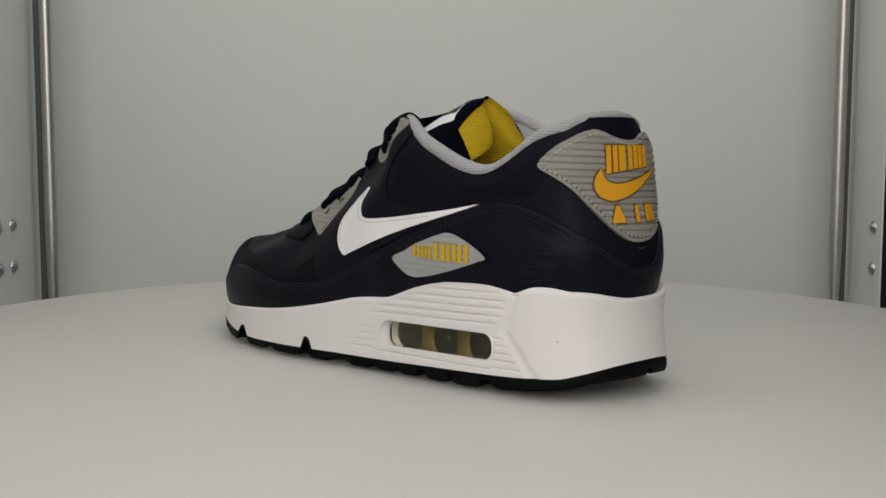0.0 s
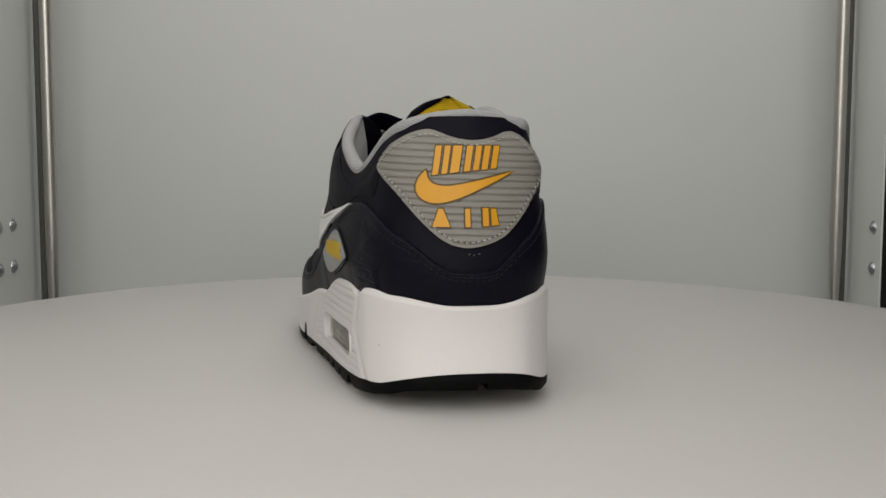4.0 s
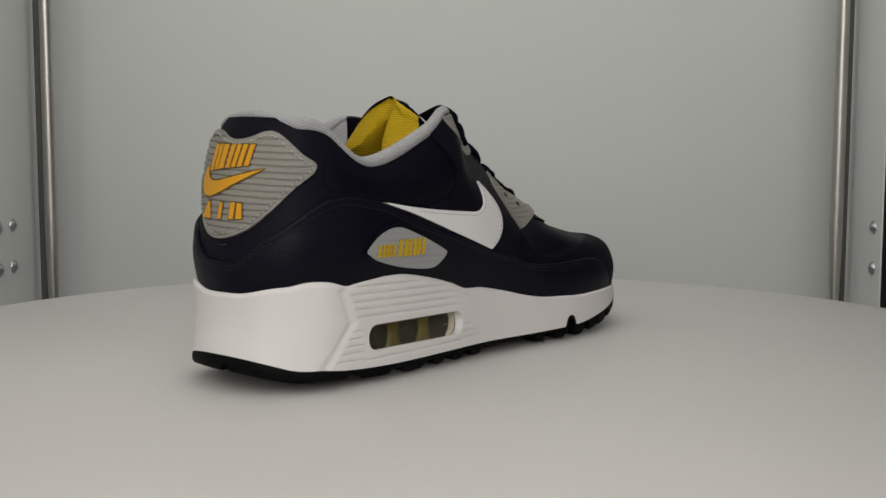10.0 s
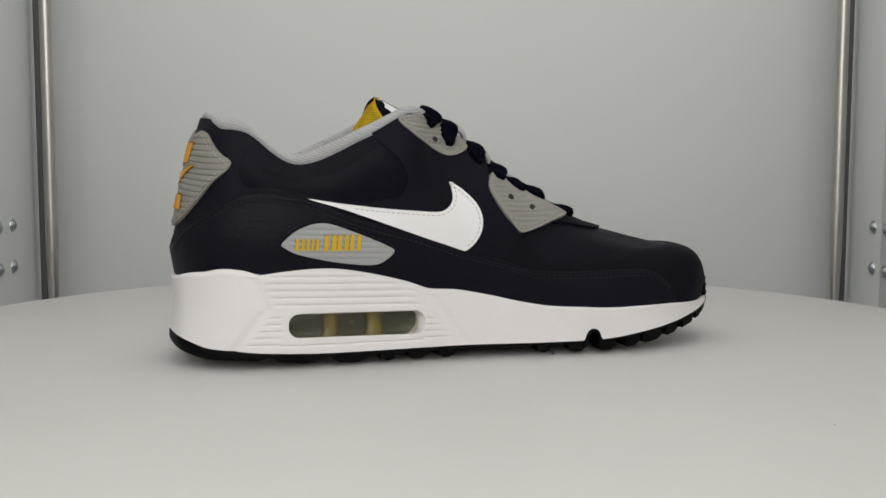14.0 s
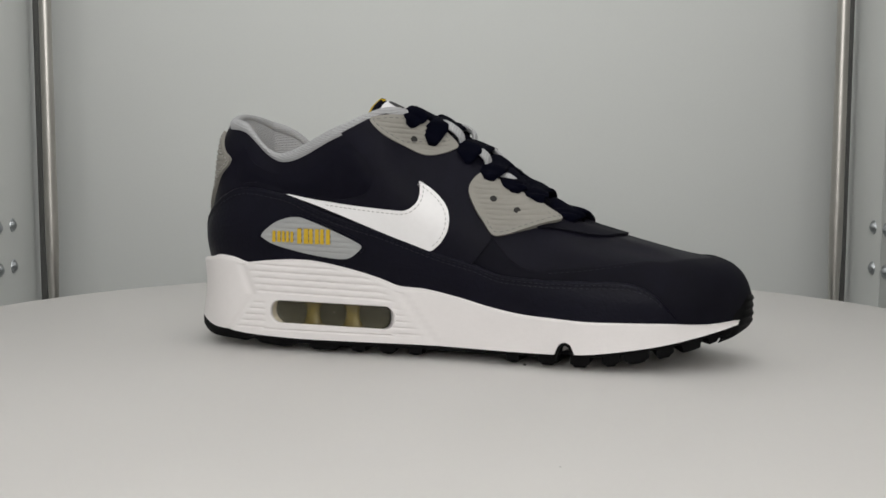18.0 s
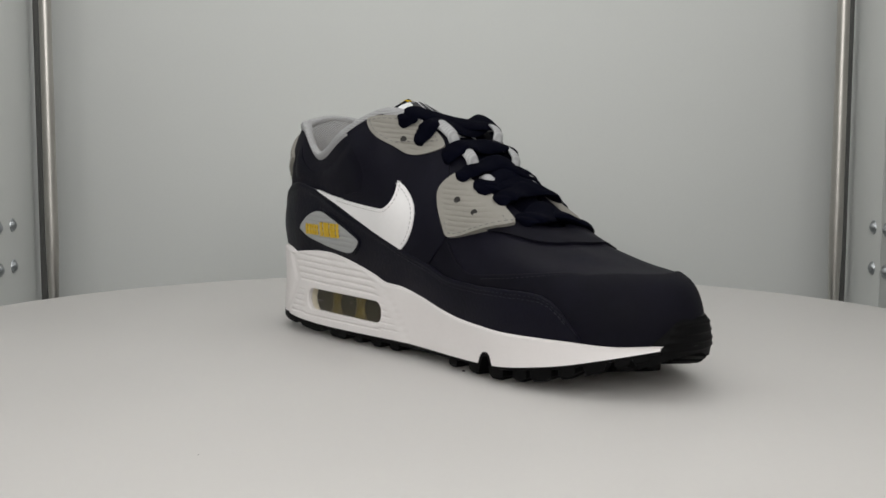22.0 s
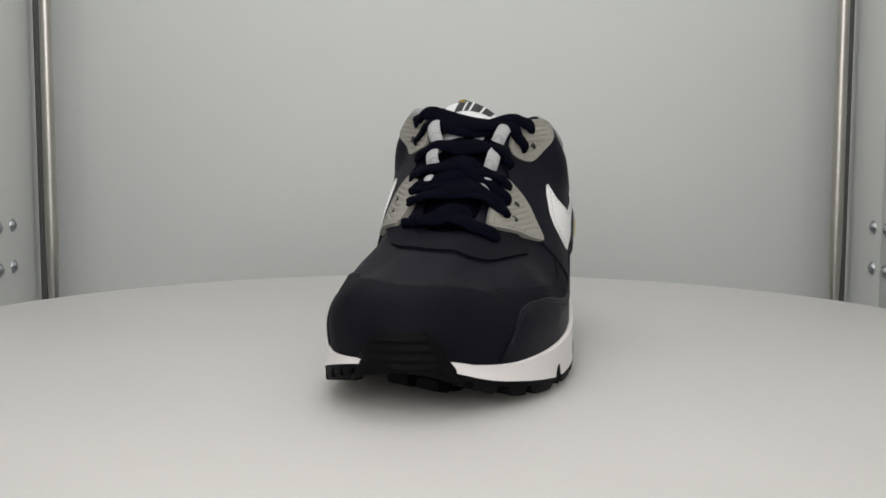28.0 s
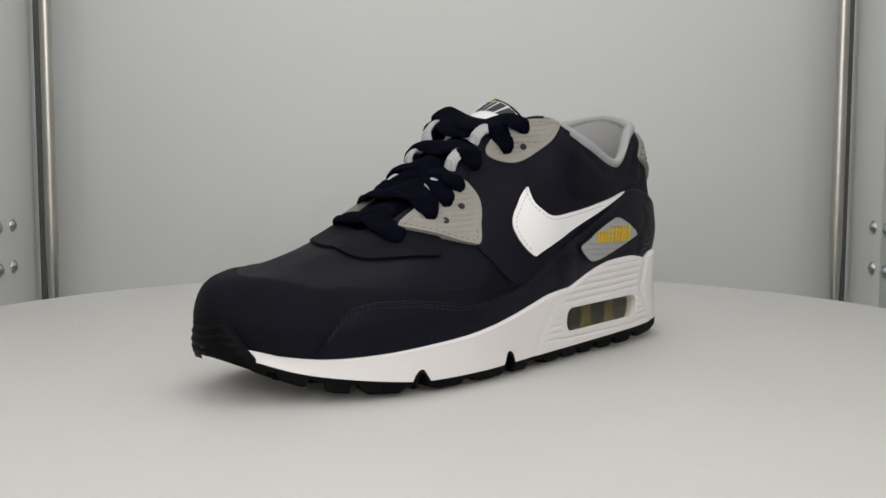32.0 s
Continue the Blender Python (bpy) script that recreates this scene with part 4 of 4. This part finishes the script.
for run in ([(19.2, 97.8), (18.6, 94.6), (16.6, 92.2), (13, 91.2), (8, 91.4), (-2, 93.4), (-16.8, 97.2)], [(-16.8, 97.2), (-9, 93.2), (-1.5, 89.6), (5.7, 86.4), (12, 84.5), (17, 84.2), (21.2, 86), (23.2, 90), (22, 94.4), (19.2, 97.8)]):
    TAB_TICK += [(v.x, v.y) for v in spline([(a, b, 0) for a, b in run], 26)[:-1]]
raised_print(TAB_TICK, "heel", 1.9, GOLD, EDGE, TAB, "amber_tick", grow=0.8, height=0.55)
for pts in ([(17.4, 74.4), (14.6, 81.8), (13.0, 81.8), (10.4, 74.4)], [(4.5, 74.4), (4.3, 81.8), (2.4, 81.8), (2.4, 74.4)], [(-2.6, 74.6), (-2.6, 82), (-4.9, 82), (-4.9, 74.6)], [(-6.3, 74.8), (-6.1, 81.8), (-8.2, 81.6), (-9.2, 74.9)]):
    raised_print(pts, "heel", 1.9, GOLD, EDGE, TAB, "amber_bar", grow=0.75, height=0.55)

BADGE_R = [(39.3, 59.8), (45.9, 65.4), (53.5, 68.5), (59.6, 69.2), (65.6, 68), (80.5, 62.5), (92.3, 57.4), (95.4, 55), (92.1, 51.3), (86.5, 48.6), (76.9, 48.8), (61.9, 51), (47, 54.6), (41, 57.5)]
BADGE_L = [(95.8, 55.0), (88, 58.6), (81, 62.2), (67.3, 67), (60.6, 68), (50.6, 64.6), (40.8, 58.8), (44.9, 56.6), (61.4, 51.6), (76, 47.8), (85, 47.2), (91.6, 50.4)]
for side, drawing, words in (("R", BADGE_R, ((45.4, 4.6), (50.8, 1.6), (53.2, 4.0), (59.6, 6.4), (66.4, 5.6), (72.6, 5.6))),
                             ("L", BADGE_L, ((82.2, -4.4), (77, -1.6), (74.8, -3.6), (69.4, -6.6), (61.9, -5.6), (55.4, -6.0)))):
    grown = inset_path(drawing, -1.4, 60)
    on_shoe("badge_rim", patch(grown, side, 2.3, 4.0, smooth=False, n=60), GUARD, "navy leather rim round the side badge")
    badge = on_shoe("side_badge", ribbed(drawing, side, 2.75, 2.75, 0.32, tilt=-0.03 if side == "R" else 0.03, wide=0.75, cell=1.5, rim=0.9), BADGE, "grey ribbed side badge with yellow print")
    for k, (x, w) in enumerate(words):
        z0, z1 = (56.4, 61.9) if k < 3 else (55.9, 63.4)
        lean = 0.6 if w > 0 else -0.6
        cuts = ((0, 1),) if abs(w) < 2 else ((0, 0.38), (0.60, 1))
        for f, g in cuts:
            raised_print([(x + w * f, z0), (x + w * f + lean, z1), (x + w * g + lean * 0.4, z1), (x + w * g, z0)], side, 2.55, YELLOW_PRINT, EDGE, badge, "yellow_bar", grow=0.3, height=0.7)

STAY_UP_R = [(98.5, 119.5), (104, 121.6), (114, 121.8), (125, 118.6), (132.5, 113.5), (139.5, 106.6), (138, 103.8), (130.5, 101.4), (123.4, 102), (114.6, 106.6), (105.5, 112.6)]
STAY_UP_L = [(98.5, 117.5), (104, 119.6), (113, 119.8), (123, 117.2), (130.6, 111.6), (137, 104), (134.5, 99.8), (126, 97.8), (118, 100.4), (111, 105.8), (103.5, 112.5)]
STAY_LO_R = [(155, 91.8), (150.8, 89.8), (149, 84), (152.7, 76.2), (158.7, 67.8), (163.5, 62.0), (168.7, 61.8), (178.4, 64.2), (188, 66.6), (194.2, 67.6), (194.4, 69.0), (186.5, 73.6), (177.5, 78.8), (167.5, 84.6)]
STAY_LO_L = [(154.5, 89.8), (151.2, 86), (150.4, 80.7), (153, 74.5), (156.9, 68.6), (161.8, 60.6), (166.8, 60.4), (182, 64.4), (190, 66.4), (194, 67.4), (194.2, 68.8), (186.5, 73.4), (176, 78.8), (164, 85)]


def toe_end(x, z):
    k = max(0.0, min(1.0, (x - 168) / 14))
    return 1.5 * k * k * (3 - 2 * k)


for side, up, lo in (("R", STAY_UP_R, STAY_LO_R), ("L", STAY_UP_L, STAY_LO_L)):
    for drawing, tilt in ((up, -0.10), (lo, -0.07)):
        stay = on_shoe("eyestay", ribbed(drawing, side, 1.8, 2.4, 0.5, tilt=tilt, wide=0.7, cell=1.2, swell=toe_end), GREY, "grey ribbed rubber eyestay with punched holes")
        seam = inset_path(drawing, 1.6, 150)
        keep = [p for p in seam if (p[1] < 72 if drawing is lo else p[1] > 108) and (p[0] > 160 or drawing is up)]
        thread = [h + n * (1.75 + toe_end(a, b)) * MM for a, b in keep for h, n in [laid(a, b, side)]]
        part("stitching", dashes(thread, 2.0, 1.2, 0.26, False), DARK_THREAD, stay)
        holes = {("R", 0): [(119.2, 109.4)], ("R", 1): [(161.5, 79.2), (173.7, 73.2)], ("L", 0): [(118.6, 105.8)], ("L", 1): [(161, 77), (172.4, 70.4)]}[side, 0 if drawing is up else 1]
        for a, b in holes:
            hit, nor = laid(a, b, side)
            bm = bmesh.new()
            bmesh.ops.create_cone(bm, cap_ends=True, segments=20, radius1=1.75 * MM, radius2=1.75 * MM, depth=0.8 * MM)
            bm.transform(Matrix.Translation(hit + nor * (1.45 + toe_end(a, b)) * MM) @ nor.to_track_quat("Z", "Y").to_matrix().to_4x4())
            part("eyelet_hole", bm, HOLE, stay, "dark punched eyelet")

# vamp flap under the laces
FLAP = [(184, -28.5), (193, -26.2), (204, -23), (213, -19), (220, -11.5), (224.5, 2), (224.6, 14), (219, 25.5), (207, 33.5), (196, 37.5), (184, 40), (180, 33), (190, 24), (199, 14), (203, 3), (200, -8), (190, -18), (180, -24)]
on_shoe("vamp_flap", patch(FLAP, "top", 1.4, 3.0), NUBUCK, "navy nubuck flap at the foot of the laces")

# ---- collar and lining ----
collar_i = list(range(-int(NU * 5.15 / 24), int(NU * 6.3 / 24) + 1))


rows, ROLL = [], []
for k, i in enumerate(collar_i):
    e = min(k, len(collar_i) - 1 - k)
    heel = 1 - min(1.0, max(0.0, (upper_at(i, 1).x - 5) / 9))
    r = (3.2 - 0.9 * heel) * (0.5 + 0.5 * min(1.0, e / 6.0))
    h = 1 - 0.25 * (0.70 - 0.55 * heel) * r / (upper_at(i, 1) - upper_at(i, 0.75)).length
    n = upper_normal(i, h)
    up = (upper_at(i, 1) - upper_at(i, h - 0.02)).normalized()
    c = (upper_at(i, h) - n * (r * 0.5 + heel * (r * 0.5 + 0.7)) + up * heel * 1.9) * MM
    ROLL.append(c)
    rows.append([c + (n * math.cos(a) * r * 0.95 + up * math.sin(a) * r * 1.05) * MM for a in np.linspace(0, math.tau, 14, endpoint=False)])
on_shoe("collar_roll", skin(rows, caps=True), LINING, "padded grey mesh collar")
rows = []
for f in (0.0, 0.12, 0.3, 0.55, 0.8, 1.0):
    row = []
    for k, i in enumerate(collar_i):
        top = ROLL[k] - upper_normal(i, 0.98) * 2.0 * MM
        low = upper_at(i, 0.12)
        c = Vector((max(30, min(230, low.x)), 4, low.z))
        foot = (low + (c - low) * 0.22) * MM
        bulge = -upper_normal(i, 0.8) * 5.5 * MM * math.sin(math.pi * min(1, f * 1.6)) if f < 0.62 else Vector((0, 0, 0))
        row.append(top.lerp(foot, f) + bulge)
    rows.append(row)
on_shoe("inner_lining", skin(rows, close_u=False), LINING, "grey mesh lining inside the collar")
bm = bmesh.new()
pts = [(upper_at(i, 0.1) * 0.9 + Vector((12, 0.4, 4.5))) * MM for i in range(0, NU, 5) if upper_at(i, 0.1).x < 165]
bm.faces.new([bm.verts.new((p.x, p.y, 0.046)) for p in pts])
bmesh.ops.triangulate(bm, faces=bm.faces[:])
on_shoe("footbed", bm, YELLOW, "yellow insole cloth")

# ---- tongue ----
TONGUE_LINE = spline([(208, 3, 61.5), (195, 3, 69.6), (182, 2.6, 78.6), (165, 2.2, 89.8), (148, 1.6, 101.2), (133, 0.8, 111.2), (118, -1.2, 119.8), (105, -3.4, 126.0), (95.5, -4.8, 130.6)], 48)


def tongue_at(s, w):
    """A place on the tongue's face in mm: s from its foot to its top, w across."""
    k = s * 48
    a = min(47, int(k))
    c = TONGUE_LINE[a].lerp(TONGUE_LINE[a + 1], k - a)
    d = (TONGUE_LINE[a + 1] - TONGUE_LINE[a]).normalized()
    n = Vector((0, 1, 0)).cross(d).normalized()
    n = n if n.z > 0 else -n
    half = 21 + 10 * s
    top = max(0.0, (s - 0.86) / 0.14)
    half *= (1 - 0.12 * top ** 2) * (1.14 if w > 0 else 1.0)
    y = half * w
    back = (9.0 if w > 0 else 5.5) * top * abs(w) ** 1.6
    return c + Vector((0, y * 0.93, 0)) - n * (y * y / (50.0 - 12.0 * top if w > 0 else 50.0 + 12.0 * top)) - d * back, n


TW = 44


def tongue_skin(front):
    """The tongue's face, or its padded back, which sags towards the heel."""
    rows = []
    sag = Vector((-0.75, 0, -0.66))
    for j in range(41):
        s = 0.02 + 0.98 * j / 40
        row = []
        for k in range(TW + 1):
            w = -1 + 2 * k / TW
            p, n = tongue_at(s, w)
            deep = min(1.0, (1 - s) / 0.30)
            thick = (4.0 + 20.0 * min(1.0, deep * 3.6) ** 0.75 + 3.0 * deep) * (1 - 0.35 * w ** 4)
            thick += (3.0 + 4.5 * min(1.0, deep * 3)) * (1.2 * math.exp(-((w + 0.56) / 0.27) ** 2) - 1.9 * math.exp(-((w + 0.10) / 0.14) ** 2) + 0.6 * math.exp(-((w - 0.35) / 0.35) ** 2))
            row.append((p if front else p + sag * thick) * MM)
        rows.append(row)
    return rows


front, back = tongue_skin(True), tongue_skin(False)
lip = []
for f in (0.12, 0.3, 0.5, 0.7, 0.88):
    row = []
    for k in range(TW + 1):
        a, b = front[-1][k], back[-1][k]
        d = (Vector(front[-1][k]) - Vector(front[-2][k])).normalized()
        row.append(a.lerp(b, f) + d * math.sin(math.pi * f) * 2.4 * MM)
    lip.append(row)
TONGUE = on_shoe("tongue", skin(front + lip[:2], close_u=False), TONGUE_CLOTH, "padded navy tongue with a yellow back")
for cut, head in ((slice(2, 20), lip[1:]), (slice(19, 38), lip[4:])):
    part("tongue_lining", skin([r[cut] for r in head + back[::-1]], close_u=False), YELLOW, TONGUE, "ribbed yellow tongue lining")
for cut, rows in ((slice(0, 3), lip[1:] + back[::-1]), (slice(37, TW + 1), lip[1:] + back[::-1]), (slice(19, 38), lip[1:5])):
    part("tongue_binding", skin([r[cut] for r in rows], close_u=False), TONGUE_CLOTH, TONGUE, "navy cloth edge of the tongue")
for k in (0, TW):
    part("tongue_side", skin([[r[k] for r in front], [a[k].lerp(b[k], 0.5) + Vector((0, (2 * k / TW - 1) * 1.5 * MM, 0)) for a, b in zip(front, back)], [r[k] for r in back]], close_u=False), TONGUE_CLOTH, TONGUE)
rows = []
for j in range(25):
    s = 0.62 + 0.36 * j / 24
    wide = 0.34 + 0.28 * max(0.0, min(1.0, (s - 0.66) / 0.09))
    rows.append([])
    for k in range(21):
        p, n = tongue_at(min(1, s), -0.5 + (0.5 + wide) * k / 20)
        rows[-1].append((p + n * (0.7 if 0 < k < 20 and 0 < j else -0.2)) * MM)
LABEL = part("tongue_label", skin(rows, close_u=False), CLOTH, TONGUE, "white woven label with black bars")
for line, (s0, s1), spans in ((0, (0.84, 0.968), ((-0.26, -0.10), (-0.06, 0.02), (0.06, 0.22), (0.26, 0.41))), (1, (0.685, 0.715), ((-0.34, -0.12), (0.12, 0.34)))):
    for a, b in spans:
        rows = []
        for s in (s0, (s0 + s1) / 2, s1):
            lean = (s - s0) * (0.7 if line == 0 else 0.2)
            rows.append([])
            for k in range(5):
                p, n = tongue_at(s, a + (b - a) * k / 4 + lean)
                rows[-1].append((p + n * 1.0) * MM)
        part("black_bar", skin(rows, close_u=False), BLACK_INK, LABEL)

# ---- laces ----
ENDS_R = [(115, -29.5, 116), (129, -29, 107), (147, -24, 98), (157.5, -25, 89), (170.5, -20.5, 81.5), (183, -18.5, 75), (199, -18, 67)]
ENDS_L = [(114, 34.5, 114), (129, 35, 104), (147, 30, 96), (158, 31, 86.3), (169, 30, 78.5), (180, 30, 72), (201, 29, 63.5)]
# right end, left end, where it crosses the tongue, how high over it
STRANDS = [(1, 0, 129.0, 1.8), (0, 1, 126.5, 3.0), (2, 2, 144.0, 2.6), (4, 3, 161, 2.4), (3, 4, 158, 3.6), (4, 5, 168, 1.4), (5, 5, 176, 2.6), (6, 6, 191, 2.2)]


def tongue_near(x, y):
    s = min((k / 60 for k in range(61)), key=lambda v: abs(tongue_at(v, 0)[0].x - x))
    return tongue_at(s, max(-0.95, min(0.95, y / (21 + 10 * s))))


def throat_edge(x, left):
    """The eyestay's inner edge at x."""
    return min((upper_at(i, 1) for i in range(NU) if (upper_at(i, 1).y > 2) == left and upper_at(i, 1).x > 95), key=lambda p: abs(p.x - x))


for a, b, c, up in STRANDS:
    r, l = ENDS_R[a], ENDS_L[b]
    sides = []
    for end, left in ((Vector(r), False), (Vector(l), True)):
        out = 1 if left else -1
        hit, n, _, _ = UPPER_TREE.find_nearest(end * MM)
        hit = hit / MM
        n = n if n.y * out > 0 else -n
        e = throat_edge(end.x + (c - end.x) * 0.45, left)
        over = (n + Vector((0, 0, 1.2))).normalized()
        stay = 1.7 + toe_end(end.x, 0) if a < 6 else 2.2
        to = (e - hit).normalized()
        sides.append([(hit + n * (stay - 1.6), n), (hit + n * (stay + 0.9) + to * 2.5, n), (hit.lerp(e, 0.55) + over * (stay + 0.5), over), (e + over * (stay + 0.1) - Vector((0, out * 2.5, 0)), over)])
    mid, nm = tongue_near(c, 2)
    run = sides[0] + [(mid + nm * up, nm)] + sides[1][::-1]
    path = [p + v * (0.35 * math.sin(j * 0.8 + c)) for j, (p, v) in enumerate(zip(spline([p for p, _ in run], 48), spline([v for _, v in run], 48)))]
    ups = [v.normalized() for v in spline([v for _, v in run], 48)]
    rad = []
    for j in range(49):
        f = min(j, 48 - j) / 48
        wide = (6.3 if a < 6 else 8.6) * min(1.0, f / 0.28) ** 0.9 - 0.4 * max(0.0, (f - 0.3) / 0.2)
        rad.append((0.4 + wide * (1 + 0.04 * math.sin(j * 0.55 + 2.1 * c))) * MM)
    on_shoe("lace", tube([p * MM for p in path], rad, 16, flat=0.29, up=ups), LACE, "flat dark navy lace")

# pale webbing loops that hold the laces
for n_loop, (x0, x1, left) in enumerate(((132, 139, False), (148.5, 154.5, False), (131.5, 138, True), (148, 153.5, True), (164, 170, False), (163.5, 170, True))):
    a, b = throat_edge(x0, left), throat_edge(x1, left)
    off = Vector((0, -1.5 if left else 1.5, 1.2))
    a, b = a + off, b + off
    d = (b - a).normalized()
    n = (Vector((0, 1, 0)).cross(d) * (1 if Vector((0, 1, 0)).cross(d).z > 0 else -1) + Vector((0, 0.35 if left else -0.35, 0))).normalized()
    path = spline([a - n * 1.5 - d * 3, a + n * 1.6, a.lerp(b, 0.5) + n * 2.2, b + n * 1.6, b - n * 1.5 + d * 3], 16)
    on_shoe("lace_loop", tube([p * MM for p in path], (3.5 if n_loop < 4 else 2.6) * MM, 14, flat=0.42, up=n), LOOP, "pale woven webbing loop for the lace")

# ---- toe bumper ----
HALF = keyed([(0.0, 24), (0.2, 22.5), (0.4, 19.5), (0.6, 16.5), (0.8, 13.6), (1.0, 10.5)])
rows = []
for j in range(45):
    f = j / 44
    w = HALF(f)
    row = []
    for k in range(41):
        y = -w + 2 * w * k / 40
        low = 17.0 - 0.011 * y * y
        z = low + (34.0 - low) * f
        ridge = 1.2 + 0.7 * (groove(z, 19.4, 1.4) + groove(z, 23.0, 1.5) + groove(z, 27.0, 1.6) + groove(z, 31.0, 1.6)) - (2.4 if j in (0, 44) else 0)
        x = 288.4 - 0.0172 * y * y - max(0, z - 31) * 0.35 - max(0, 21 - z) * 0.25
        edge = 1 - (abs(k - 20) / 20) ** 12
        row.append(Vector((x + (ridge + 0.4) * edge - 1.2 * (1 - edge), y + 1.0, z)) * MM)
    rows.append(row)
on_shoe("toe_bumper", skin(rows, close_u=False), RUBBER, "black ribbed rubber toe bumper")


# ---- crumbs lying on the turntable ----
def crumb(x, y, size, seed):
    rnd = random.Random(seed)
    bm = bmesh.new()
    bmesh.ops.create_icosphere(bm, subdivisions=2, radius=1.0)
    for v in bm.verts:
        v.co *= rnd.uniform(0.7, 1.15)
    bmesh.ops.scale(bm, vec=(size * 1.3, size, size * 0.6), verts=bm.verts)
    low = min(v.co.z for v in bm.verts)
    bmesh.ops.translate(bm, vec=(x - AXIS.x, y - AXIS.y, TABLE_Z - low - 0.0001), verts=bm.verts)
    ob = part("crumb", bm, HOLE)
    return tagged(ob, "tiny dark crumb of dirt lying on the white turntable", "crumb")


CRUMBS = [crumb(0.1818, -0.0411, 0.0007, 1), crumb(0.2341, -0.2117, 0.00022, 2)]


def motions():
    rows = []
    for k in range(0, 33):
        m = pose(0, 0, 0, 0, 0, TURN_0 + TURN_RATE * k)
        rows.append((float(k), m))
    walk(SHOE, rows)
    walk(TURNTABLE, rows)
    for ob in CRUMBS:
        walk(ob, rows)
    walk(SIDE_DOOR, [(t, pose(*DOOR_HINGE, 0, 0, a)) for t, a in ((0.0, -46.0), (9.9, -46.0), (10.6, -30.0), (11.1, -9.0), (11.35, -2.0), (11.5, 0.0), (11.8, 0.0), (32.0, 0.0))])


motions()
